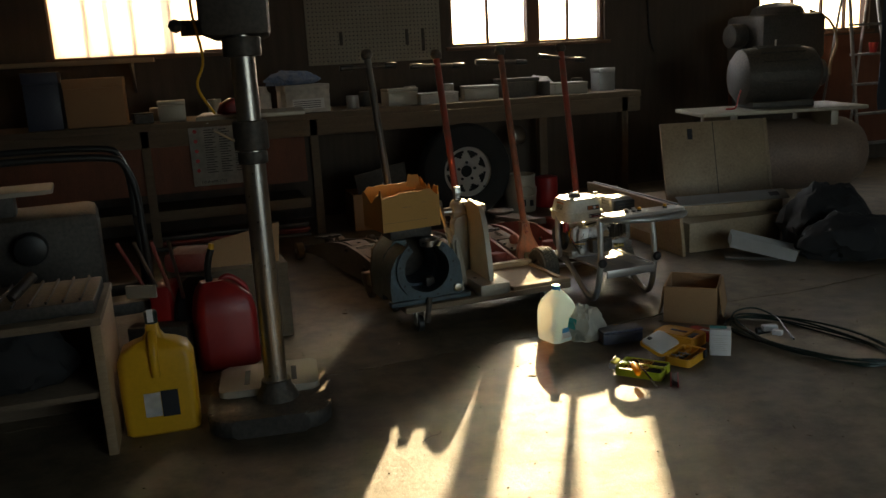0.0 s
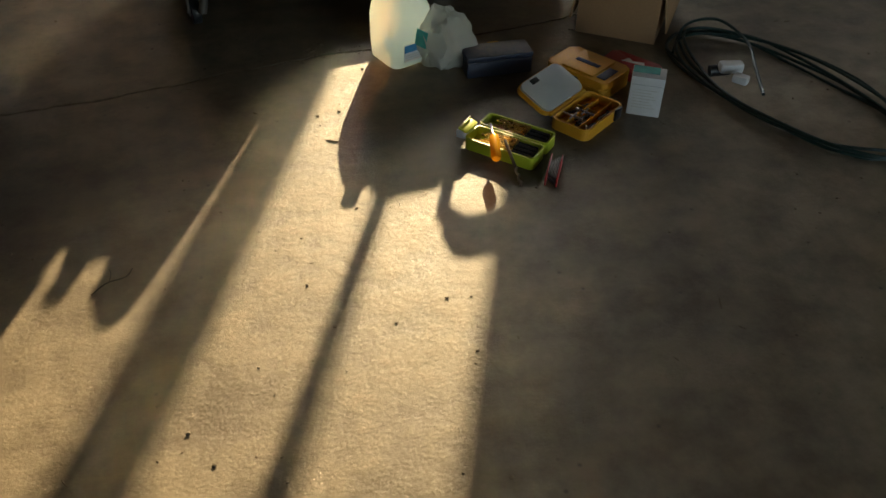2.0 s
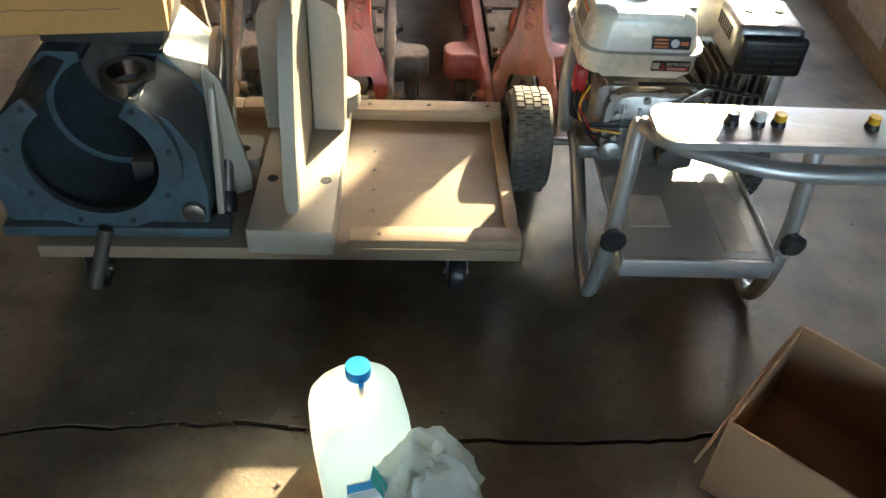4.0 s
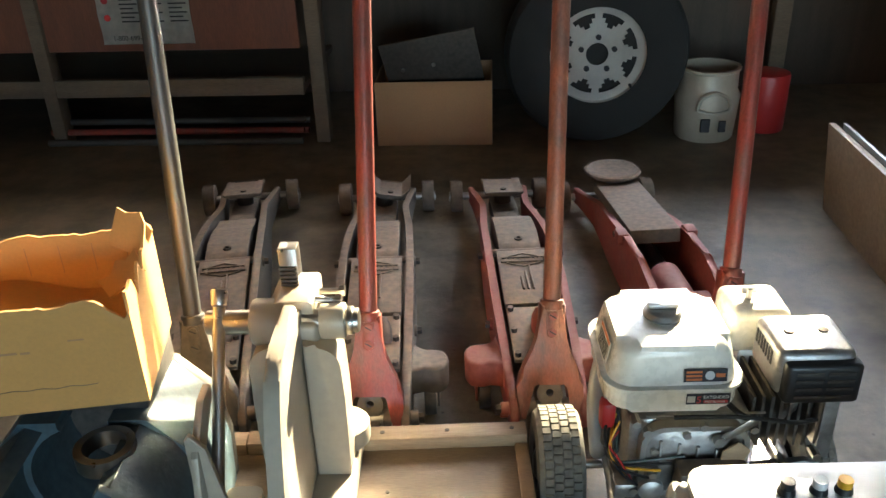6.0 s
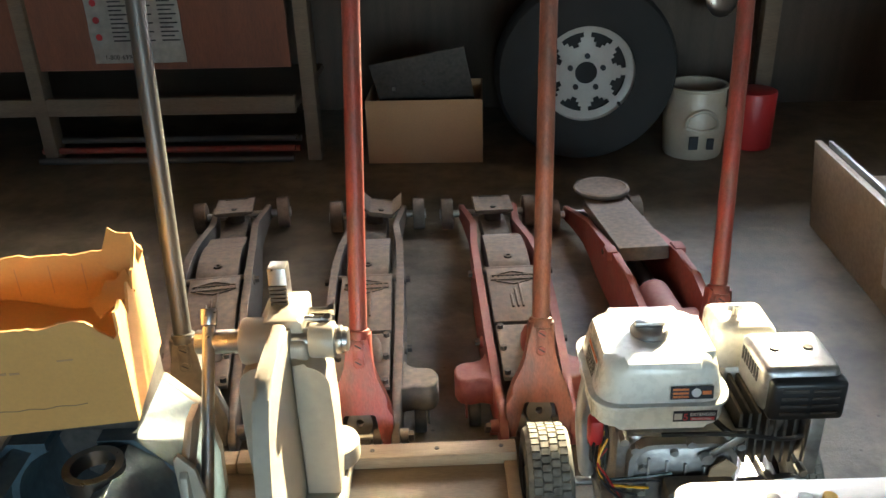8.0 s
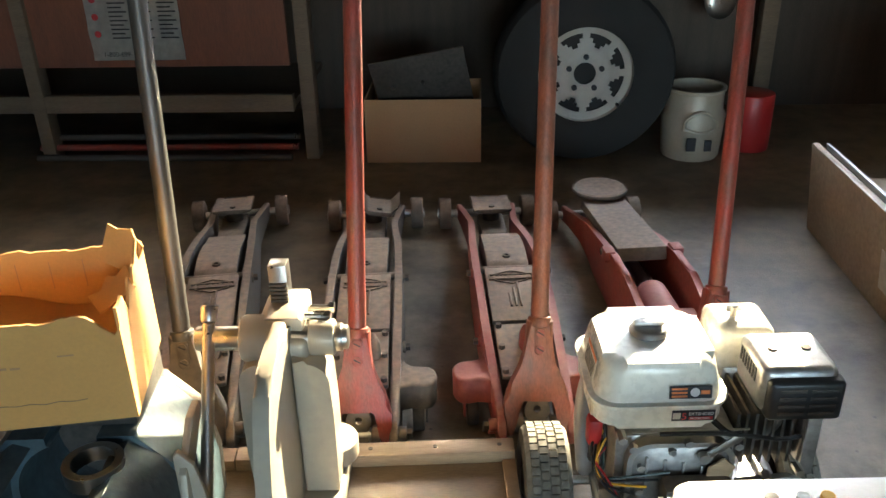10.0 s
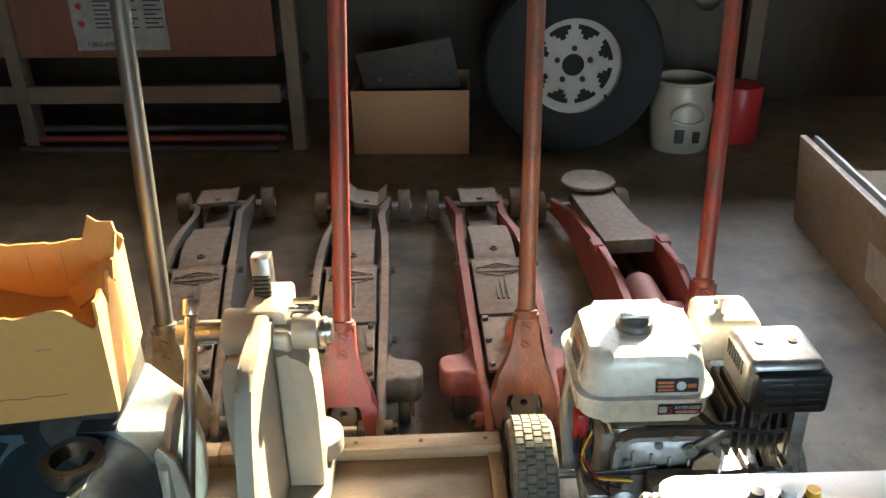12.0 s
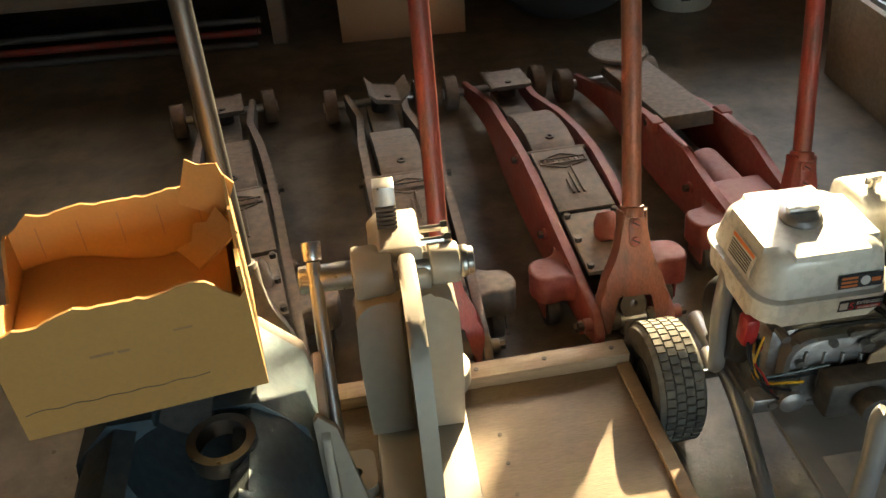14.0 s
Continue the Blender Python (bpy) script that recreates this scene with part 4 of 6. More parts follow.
part("valve_cover", box(0.2305, 0.26, -0.07, 0.05, 0.08, 0.21, 0.012), ALU, eng)
part("recoil_housing", cyl((-0.131, 0.02, 0.12), (-0.158, 0.02, 0.12), 0.09, 0.075, seg=32, bevel=0.006), BLACKPL, eng)
part("red_cover", box(-0.178, -0.15, -0.11, -0.075, 0.17, 0.235, 0.01), REDPL, eng, "glossy red plastic cover")
part("switch_box", box(-0.15, -0.11, -0.135, -0.1, 0.02, 0.055, 0.004), ALU, eng)
for k, off in enumerate((0.0, 0.012, 0.024)):
    part("wire", pipe([(-0.145, -0.115, 0.2 - off), (-0.165, -0.135, 0.16), (-0.15, -0.142, 0.11 + off), (-0.12, -0.137, 0.07)], 0.0022, 6), (YELLOWPL, BLACKPL, REDPL)[k], eng)
tank = part("fuel_tank", prism(rounded(-0.165, 0.085, -0.125, 0.115, 0.045, 6), 0.235, 0.287, "z", 0.012), TANK, eng, "cream-white enamelled fuel tank")
bm = prism(rounded(-0.162, 0.082, -0.122, 0.112, 0.045, 6), 0.291, 0.372, "z")
for v in bm.verts:
    if v.co.z > 0.33:
        v.co.x = -0.04 + (v.co.x + 0.04) * 0.87
        v.co.y = -0.005 + (v.co.y + 0.005) * 0.87
bmesh.ops.bevel(bm, geom=[e for e in bm.edges if all(v.co.z > 0.33 for v in e.verts)], offset=0.026, segments=5, profile=0.5, affect="EDGES")
tank.scale = (0.93, 0.95, 1.0)
tank.location = (-0.018, -0.012, 0.0)
part("tank_shell", bm, TANK, tank)
part("tank_seam", prism(rounded(-0.174, 0.094, -0.134, 0.124, 0.05, 6), 0.2855, 0.2925, "z", 0.002), TANK, tank)
part("filler_cap", lathe([(0.036, 0.37), (0.038, 0.377), (0.034, 0.385), (0.03, 0.388), (0.0, 0.388)], 24, m=pose(-0.045, 0.0, 0)), ALU, tank, "grey metal filler cap")
part("cap_grip", box(-0.075, -0.015, -0.008, 0.008, 0.3885, 0.4, 0.004), ALU, tank)


def sticker(parent, x0, x1, z0, z1, y, marks, base):
    s = part("sticker", box(x0, x1, y - 0.0012, y, z0, z1), base, parent)
    for a, b, c, d, mm in marks:
        part("print", box(x0 + a * (x1 - x0), x0 + b * (x1 - x0), y - 0.0018, y - 0.0013, z0 + c * (z1 - z0), z0 + d * (z1 - z0)), mm, s)
    return s


st = sticker(tank, -0.02, 0.062, 0.252, 0.276, -0.126, [(0.02, 0.2, 0.2, 0.8, OLDPAPER), (0.4, 0.95, 0.12, 0.4, REDPRINT)], INK)
part("print", text_bm("5", 0.022, pose(0.003, -0.1285, 0.256, 90, 0, 0)), REDPRINT, st)
part("print", text_bm("EXTENDED", 0.0095, pose(0.035, -0.1285, 0.266, 90, 0, 0)), WHITEPAPER, st)
part("print", text_bm("PROTECTION", 0.006, pose(0.033, -0.1292, 0.257, 90, 0, 0)), WHITEPAPER, st)
tilt = sticker(tank, -0.04, 0.04, 0.0, 0.026, 0, [(0.05, 0.42, 0.12, 0.28, ORANGEPRINT), (0.05, 0.42, 0.4, 0.56, ORANGEPRINT), (0.05, 0.42, 0.7, 0.86, ORANGEPRINT), (0.74, 0.95, 0.35, 0.65, ORANGEPRINT)], INK)
tilt.matrix_basis = pose(0.012, -0.1235, 0.302, -10, 0, 0)
part("print", cyl((0.008, -0.0013, 0.013), (0.008, -0.002, 0.013), 0.009, seg=20), WHITEPAPER, tilt)
side = sticker(tank, -0.045, 0.045, 0.0, 0.05, 0, [(0.05, 0.95, 0.8, 0.95, ORANGEPRINT)] + [(0.08, 0.9, 0.1 + 0.11 * k, 0.15 + 0.11 * k, INK) for k in range(6)], TANK)
side.matrix_basis = pose(-0.1635, -0.02, 0.303, -11, 0, -90)
air = part("air_cleaner", box(0.1, 0.235, 0.03, 0.15, 0.24, 0.34, 0.02, seg=3), TANK, eng, "cream-white air cleaner cover")
air.scale = (0.86, 1.0, 1.0)
part("wing_nut", cyl((0.155, 0.09, 0.3405), (0.155, 0.09, 0.362), 0.008, seg=10), STEEL, air)
part("wing_nut", box(0.137, 0.173, 0.087, 0.093, 0.35, 0.366, 0.002), STEEL, air)
part("carburettor", box(0.11, 0.2, 0.045, 0.13, 0.15, 0.2395, 0.01), ALU, eng)
muf = part("muffler", box(0.125, 0.262, -0.12, 0.01, 0.262, 0.362, 0.016, seg=3), ALU, eng, "silver muffler shield with black slotted grille")
muf.location = (-0.006, 0.0, -0.008)
part("grille", box(0.135, 0.268, -0.138, -0.1, 0.256, 0.345, 0.01, seg=3), BLACKPL, muf)
for r in range(4):
    for c in range(2):
        part("slot", box(0.152 + 0.054 * c, 0.198 + 0.054 * c, -0.1405, -0.1385, 0.272 + 0.017 * r, 0.279 + 0.017 * r, 0.0008), IRONDARK, muf)
for k in range(7):
    part("slot", box(0.1235, 0.1265, -0.09 + 0.012 * k, -0.084 + 0.012 * k, 0.315, 0.345), INK, muf)
for x in (0.165, 0.225):
    part("cover_screw", cyl((x, -0.05, 0.3615), (x, -0.05, 0.3645), 0.009, seg=12), IRONDARK, muf)
part("muffler_bracket", box(0.225, 0.252, -0.1, -0.093, 0.08, 0.262, 0.002), ALU, eng)
part("mount_ear", prism([(0.1, 0.03), (0.24, 0.03), (0.25, 0.07), (0.2, 0.1), (0.1, 0.09)], -0.128, -0.112, "y", 0.003), ALU, eng)
for x, z in ((0.13, 0.06), (0.2, 0.07), (0.0, 0.2), (-0.1, 0.19)):
    part("bolt", cyl((x, -0.13, z), (x, -0.142, z), 0.009, seg=6), STEEL, eng)
# castings, clips and cables below the tank
part("gasket_flange", ring_plate(rounded(-0.108, 0.088, 0.022, 0.198, 0.045), rounded(-0.098, 0.078, 0.032, 0.188, 0.04), -0.134, -0.1105, "y"), STEEL, eng)
for k in range(5):
    part("case_rib", box(-0.075 + 0.034 * k, -0.069 + 0.034 * k, -0.1365, -0.1295, 0.06 + 0.01 * (k % 2), 0.165 - 0.008 * k, 0.002), ALU, eng)
part("governor_arm", prism([(0.02, 0.17), (0.035, 0.165), (0.09, 0.205), (0.1, 0.222), (0.085, 0.225)], -0.142, -0.138, "y", 0.001), STEEL, eng)
part("governor_pivot", cyl((0.028, -0.136, 0.17), (0.028, -0.15, 0.17), 0.011, seg=12), STEEL, eng)
part("oil_filler", lathe([(0.02, 0), (0.024, 0.004), (0.024, 0.016), (0.014, 0.02), (0, 0.02)], 14, m=pose(-0.085, -0.131, 0.05, 90, 0, 0)), ALU, eng)
part("drain_plug", cyl((0.06, -0.131, 0.035), (0.06, -0.145, 0.035), 0.012, seg=6), STEEL, eng)
part("cloth_tag", prism([(0.03, 0.1), (0.07, 0.115), (0.085, 0.15), (0.062, 0.172), (0.035, 0.15)], -0.15, -0.145, "y", 0.002), PINE, eng, "frayed tan tag")
for k in range(5):
    part("cable", pipe([(-0.15, -0.08 - 0.008 * k, 0.215 - 0.006 * k), (-0.172 + 0.006 * k, -0.12, 0.17 - 0.01 * k), (-0.15, -0.145 + 0.004 * k, 0.11), (-0.11 + 0.02 * k, -0.14, 0.06 + 0.018 * k)], 0.0028, 6), (BLACKPL, BLACKPL, YELLOWPL, BLACKPL, CORDGREEN)[k], eng)
part("fuel_hose", pipe([(0.04, -0.09, 0.232), (0.07, -0.12, 0.212), (0.1, -0.1, 0.19), (0.12, -0.02, 0.18)], 0.006, 8), BLACKPL, eng)
part("ignition_lead", pipe([(-0.05, -0.12, 0.21), (0.06, -0.14, 0.225), (0.16, -0.13, 0.2), (0.22, -0.09, 0.17)], 0.0045, 8), BLACKPL, eng)
for x, z in ((-0.115, 0.04), (0.105, 0.05), (0.09, 0.19), (-0.12, 0.21), (0.155, 0.1), (0.21, 0.12)):
    part("bolt", cyl((x, -0.112, z), (x, -0.14, z), 0.0085, seg=6), STEEL, eng)
part("valve_bolt", cyl((0.2605, -0.01, 0.145), (0.272, -0.01, 0.145), 0.01, seg=6), STEEL, eng)
part("throttle_rod", cyl((-0.1, -0.12, 0.215), (0.12, -0.1, 0.2), 0.0025, seg=6), STEEL, eng)
part("exhaust_pipe", pipe([(0.19, -0.05, 0.262), (0.18, -0.07, 0.2), (0.15, -0.06, 0.15)], 0.014, 10), IRONDARK, eng)


# ---- water jug, bag and small cases on the floor ----
def water_jug():
    j = thing("water_jug", "full translucent gallon water jug glowing in the sun", "water jug", (0.6, 4.0, 0.001), 18)
    bm = bmesh.new()
    rings = []
    for z, h, rr in ((0.0, 0.066, 0.025), (0.006, 0.073, 0.03), (0.06, 0.075, 0.03), (0.14, 0.075, 0.032), (0.17, 0.072, 0.036), (0.195, 0.064, 0.042), (0.215, 0.052, 0.042), (0.232, 0.038, 0.036), (0.243, 0.024, 0.0235), (0.25, 0.0185, 0.018), (0.256, 0.018, 0.0178)):
        rings.append([bm.verts.new((x, y, z)) for x, y in rounded(-h, h, -h, h, min(rr, h * 0.98), 6)])
    for a, b in zip(rings, rings[1:]):
        for k in range(len(a)):
            bm.faces.new((a[k], a[(k + 1) % len(a)], b[(k + 1) % len(a)], b[k]))
    bm.faces.new(rings[0][::-1]), bm.faces.new(rings[-1])
    part("body", bm, JUG, j)
    cap = part("cap", lathe([(0.0195, 0.248), (0.0205, 0.262), (0.019, 0.268), (0.0, 0.268)], 24), BLUECAP, j, "bright blue plastic cap")
    part("pull_tab", box(-0.004, 0.004, -0.0235, -0.0205, 0.226, 0.256, 0.001), BLUECAP, cap)
    lab = part("label", box(-0.038, 0.036, -0.0775, -0.0757, 0.022, 0.075), WHITEPAPER, j)
    part("print", box(-0.038, 0.036, -0.0782, -0.0776, 0.052, 0.075), BLUEPRINT, lab)
    part("print", box(0.02, 0.034, -0.0782, -0.0776, 0.026, 0.042), INK, lab)
    for k in range(3):
        part("print", box(-0.032, 0.012, -0.0782, -0.0776, 0.028 + 0.007 * k, 0.03 + 0.007 * k), OLDPAPER, lab)


water_jug()


def crumpled_bag():
    bm = bmesh.new()
    bmesh.ops.create_icosphere(bm, subdivisions=4, radius=1)
    for v in bm.verts:
        p = v.co.copy()
        n1 = noise.noise(p * 1.7 + Vector((3, 1, 2))) * 0.35 + abs(noise.noise(p * 4.1)) * 0.22 - abs(noise.noise(p * 8.0)) * 0.12
        s = 1 + n1
        z = max(-0.62, p.z * s)
        taper = 1 - 0.35 * max(0, z)
        v.co = Vector((p.x * s * 0.068 * taper, p.y * s * 0.06 * taper, (z + 0.62) * 0.082))
    return bm


bag = thing("plastic_bag", "crumpled white plastic shopping bag with teal print", "plastic bag", (0.715, 3.935, 0.001), -25)
bag.scale = (1.3, 1.25, 1.35)
part("film", crumpled_bag(), BAG, bag)
part("printed_patch", box(-0.05, -0.02, -0.058, -0.0575, 0.045, 0.085, m=pose(0, 0, 0, 0, 10, -25)), TEAL, bag)

bb = thing("storage_case", "dark blue plastic case lying on the floor", "case", (0.85, 3.84, 0.001), -4)
part("body", box(-0.1, 0.1, -0.042, 0.042, 0.0, 0.05, 0.005), BLUEBOX, bb)
part("lid", box(-0.102, 0.102, -0.044, 0.044, 0.0505, 0.068, 0.006), BLUEBOX, bb)
part("latch", box(-0.015, 0.02, 0.0445, 0.05, 0.035, 0.066, 0.002), YELLOWPL, bb, "yellow latch")

yc = thing("drill_case", "closed amber-yellow plastic drill bit case", "tool case", (1.085, 3.70, 0.001), -60)
part("body", prism(rounded(-0.105, 0.105, -0.07, 0.07, 0.02), 0.0, 0.028, "z", 0.003), CASEYEL, yc)
part("lid", prism(rounded(-0.105, 0.105, -0.07, 0.07, 0.02), 0.0285, 0.052, "z", 0.006), CASEYEL, yc)
part("lid_panel", prism(rounded(-0.055, 0.055, -0.06, 0.06, 0.008), 0.0525, 0.058, "z", 0.002), CASEYEL, yc)
part("name_plate", box(-0.04, 0.04, -0.012, 0.006, 0.0582, 0.0592, 0.0003), INK, yc)
part("latch", box(-0.025, 0.015, -0.078, -0.0705, 0.012, 0.044, 0.003), BLACKPL, yc, "black latch")
part("hinge_tab", box(0.06, 0.09, -0.05, 0.02, 0.0522, 0.0545, 0.001), BLACKPL, yc)

oc = thing("bit_case", "open amber case with driver bits and a frosted lid", "tool case", (0.985, 3.50, 0.001), 32)
part("tray", ring_plate(rounded(-0.095, 0.095, -0.065, 0.055, 0.022), rounded(-0.088, 0.088, -0.058, 0.048, 0.016), 0.0, 0.034, "z"), CASEYEL, oc)
part("tray_floor", prism(rounded(-0.09, 0.09, -0.06, 0.05, 0.018), 0.001, 0.006, "z"), CASEYEL, oc)
for y in (-0.028, 0.012):
    part("divider", box(-0.087, 0.087, y - 0.0015, y + 0.0015, 0.006, 0.028), CASEYEL, oc)
part("divider", box(0.02, 0.023, -0.028, 0.045, 0.006, 0.026), CASEYEL, oc)
r = random.Random(5)
for k in range(18):
    x, y, a, ln = r.uniform(-0.07, 0.07), r.choice((-0.045, -0.008, 0.03)) + r.uniform(-0.006, 0.006), r.uniform(-0.5, 0.6), r.uniform(0.012, 0.03)
    d = Vector((math.cos(a), math.sin(a), 0)) * ln
    p = Vector((x, y, 0.013 + 0.004 * (k % 3)))
    part("driver_bit", cyl(p - d, p + d, 0.0042, seg=6), BLACKSTEEL if k % 3 else STEEL, oc)
for p in ((-0.045, 0.012), (-0.005, 0.0)):
    part("clamp", box(p[0] - 0.002, p[0] + 0.002, p[1] - 0.03, p[1] + 0.03, 0.026, 0.032, 0.001), ALU, oc)
    part("clamp", box(p[0] - 0.018, p[0] + 0.018, p[1] - 0.002, p[1] + 0.002, 0.0262, 0.0322, 0.001), ALU, oc)
part("latch", box(0.04, 0.07, -0.073, -0.0655, 0.005, 0.04, 0.002), BLACKPL, oc)
lidm = pose(0, 0.06, 0.032, 22, 0, 0)
part("hinge", cyl((-0.085, 0.06, 0.032), (0.085, 0.06, 0.032), 0.005, seg=10), CASEYEL, oc)
part("lid", prism(rounded(-0.092, 0.092, 0.006, 0.118, 0.022), -0.004, 0.008, "z", 0.003, m=lidm), CLEARLID, oc, "frosted clear plastic lid")
part("lid_rim", ring_plate(rounded(-0.096, 0.096, 0.004, 0.122, 0.024), rounded(-0.0925, 0.0925, 0.0075, 0.1185, 0.021), -0.012, 0.002, "z", m=lidm), CASEYEL, oc)
part("lid_clip", box(-0.05, -0.02, 0.095, 0.112, 0.0085, 0.013, 0.002, m=lidm), BLACKPL, oc)

gc = thing("drill_bit_set", "open lime-green drill bit case full of gold bits", "tool case", (0.745, 3.445, 0.001), -48)
for s, mm in ((0, pose(0, 0, 0)), (1, pose(0.006, 0.0, 0))):
    y0, y1 = (-0.078, -0.003) if s == 0 else (0.003, 0.068)
    part("tray", ring_plate(rounded(-0.1, 0.1, y0, y1, 0.014), rounded(-0.095, 0.095, y0 + 0.005, y1 - 0.005, 0.01), 0.0, 0.034, "z"), LIME, gc)
    part("tray_floor", prism(rounded(-0.096, 0.096, y0 + 0.003, y1 - 0.003, 0.011), 0.001, 0.008, "z"), LIME, gc)
    part("bit_holder", box(0.03, 0.085, y0 + 0.008, y1 - 0.008, 0.008, 0.026, 0.003), BLACKPL, gc)
    for k in range(7):
        y = y0 + 0.012 + 0.0085 * k
        if y < y1 - 0.01:
            part("drill_bit", cyl((-0.07 + 0.008 * (k % 4), y, 0.028), (0.03, y, 0.031), 0.0026 + 0.00025 * k, seg=8), BRASSBIT, gc)
            part("bit_end", cyl((0.03, y, 0.027), (0.085, y, 0.027), 0.003, seg=6), BLACKSTEEL if k % 2 else BLACKPL, gc)
part("flap", box(-0.13, -0.1005, -0.075, -0.015, 0.02, 0.026, 0.003, m=pose(0, 0, 0, 0, 14, 0)), LIME, gc)
part("small_bit_index", box(-0.128, -0.1, -0.07, -0.015, 0.022, 0.044, 0.002), WHITEPAPER, gc)
for k in range(7):
    part("small_bit", cyl((-0.113, -0.066 + 0.008 * k, 0.044), (-0.116, -0.066 + 0.008 * k, 0.062), 0.0014, seg=6), STEEL, gc)
part("latch", box(-0.01, 0.02, 0.0685, 0.075, 0.008, 0.03, 0.002), LIME, gc)

sd = thing("screwdriver", "screwdriver with an amber clear plastic handle", "screwdriver", (0.668, 3.36, 0.0), 74)
part("handle", lathe([(0.0, -0.045), (0.01, -0.043), (0.0135, -0.035), (0.0125, 0.0), (0.0135, 0.03), (0.01, 0.045), (0.0, 0.047)], 12, m=pose(0.02, 0, 0.05, 0, 83, 0)), AMBER, sd)
part("shank", cyl((0.065, 0, 0.046), (0.15, 0, 0.036), 0.003, seg=10), STEEL, sd)
db = thing("drill_bit", "long twist drill bit leaning on the lime case", "drill bit", (0.70, 3.255, 0.0), 84)
part("shank", cyl((0.06, 0, 0.022), (0.155, 0.004, 0.045), 0.0042, seg=10), BLACKSTEEL, db)
part("flute", pipe([(0.004 + 0.006 * k, 0.0025 * math.cos(k * 1.6), 0.008 + 0.0015 * k + 0.0025 * math.sin(k * 1.6)) for k in range(11)], 0.0032, 7), STEEL, db)

hk = thing("hex_key_set", "folding hex key set with red side plates", "hex key set", (0.80, 3.29, 0.0015), 58)
for s in (-1, 1):
    part("side_plate", box(-0.055, 0.055, s * 0.014 - 0.002, s * 0.014 + 0.002, 0.0, 0.026, 0.0015), REDPL, hk)
for k in range(6):
    part("key", box(-0.048 + 0.003 * k, 0.05 - 0.004 * k, -0.0105 + 0.0038 * k, -0.0078 + 0.0038 * k, 0.004, 0.022 + 0.002 * (k % 2), 0.0005), BLACKSTEEL, hk)

rc = thing("bit_box", "red plastic drill bit box on the floor", "tool case", (1.225, 3.69, 0.001), -58)
part("body", prism(rounded(-0.085, 0.085, -0.04, 0.04, 0.012), 0.0, 0.024, "z", 0.002), REDPL, rc)
part("lid", prism(rounded(-0.083, 0.083, -0.038, 0.038, 0.012), 0.0245, 0.042, "z", 0.005), REDPL, rc)
part("print", prism([(-0.03, -0.015), (0.04, 0.0), (0.03, 0.016), (0.0, 0.002), (-0.02, 0.012)], 0.0425, 0.0432, "z"), WHITEPAPER, rc)
part("corner", box(-0.098, -0.0855, -0.03, 0.03, 0.004, 0.03, 0.003), BLACKPL, rc)

wb = thing("small_carton", "small white printed carton standing on the floor", "carton", (1.165, 3.50, 0.001), -33)
part("body", box(-0.045, 0.045, -0.032, 0.032, 0.0, 0.118, 0.0012), WHITEPAPER, wb)
part("top_print", box(-0.044, 0.028, -0.008, 0.031, 0.1183, 0.119), TEAL, wb)
part("flap_seam", box(-0.0445, 0.0445, -0.0325, -0.0321, 0.094, 0.0945), INK, wb)
for k in range(7):
    part("print_line", box(-0.035, 0.03 - 0.008 * (k % 3), -0.0326, -0.0321, 0.025 + 0.009 * k, 0.0265 + 0.009 * k), OLDPAPER, wb)


def open_carton(name, label, at, turn, w, d, h, flaps, mm=CARD):
    b = thing(name, label, "carton", at, turn)
    t = 0.006
    part("front_panel", box(-w / 2, w / 2, -d / 2, -d / 2 + t, 0.0, h, 0.001), mm, b)
    part("back_panel", box(-w / 2, w / 2, d / 2 - t, d / 2, 0.0, h, 0.001), mm, b)
    part("side_panel", box(-w / 2, -w / 2 + t, -d / 2 + t + 0.0005, d / 2 - t - 0.0005, 0.0, h - 0.002, 0.001), mm, b)
    part("side_panel", box(w / 2 - t, w / 2, -d / 2 + t + 0.0005, d / 2 - t - 0.0005, 0.0, h - 0.002, 0.001), mm, b)
    part("bottom_panel", box(-w / 2 + t, w / 2 - t, -d / 2 + t, d / 2 - t, 0.001, 0.005), mm, b)
    for s in flaps:
        part("flap", box(0, 0.005, -d / 2 + 0.008, d / 2 - 0.008, -h * 0.78, 0.0, 0.001, m=pose(s * (w / 2 + 0.004), 0, h - 0.003, 0, -s * 9, 0)), mm, b)
    return b


open_carton("carton", "open brown cardboard carton with folded-down flaps", (1.375, 4.03, 0.001), -39, 0.255, 0.29, 0.185, (-1, 1))

cord = thing("extension_cord", "coiled dark green extension cord on the floor", "cord", (1.60, 3.46, 0.0), -74)
rr = random.Random(8)
for k in range(5):
    a0 = rr.uniform(0, 6)
    pts = []
    for q in range(14):
        a = 2 * math.pi * q / 14
        wob = 1 + 0.05 * math.sin(2 * a + a0) + 0.012 * k
        pts.append((0.39 * wob * math.cos(a) + 0.012 * (k - 2), 0.18 * wob * math.sin(a) + rr.uniform(-0.012, 0.012), 0.006 + 0.0075 * k + 0.005 * math.sin(3 * a + k)))
    part("cord_loop", pipe(pts, 0.0048, 8, closed=True), CORDGREEN, cord)
part("cord_loop", pipe([(-0.33, -0.12, 0.02), (-0.4, 0.0, 0.05), (-0.36, 0.1, 0.06), (-0.22, 0.08, 0.05), (-0.1, -0.02, 0.045), (0.02, -0.13, 0.05)], 0.0048, 8), CORDGREEN, cord)
part("plug", box(-0.035, 0.035, -0.018, 0.018, 0.05, 0.08, 0.008, m=pose(-0.12, -0.11, 0.0, 0, 0, 60)), WHITEPAPER, cord, "white tag and plug")
part("plug", box(-0.022, 0.022, -0.014, 0.014, 0.05, 0.074, 0.005, m=pose(-0.06, -0.135, 0.0, 0, 0, 20)), WHITEPAPER, cord)
part("tie", cyl((-0.16, -0.15, 0.045), (-0.13, -0.10, 0.05), 0.017, seg=12), BLACKPL, cord)


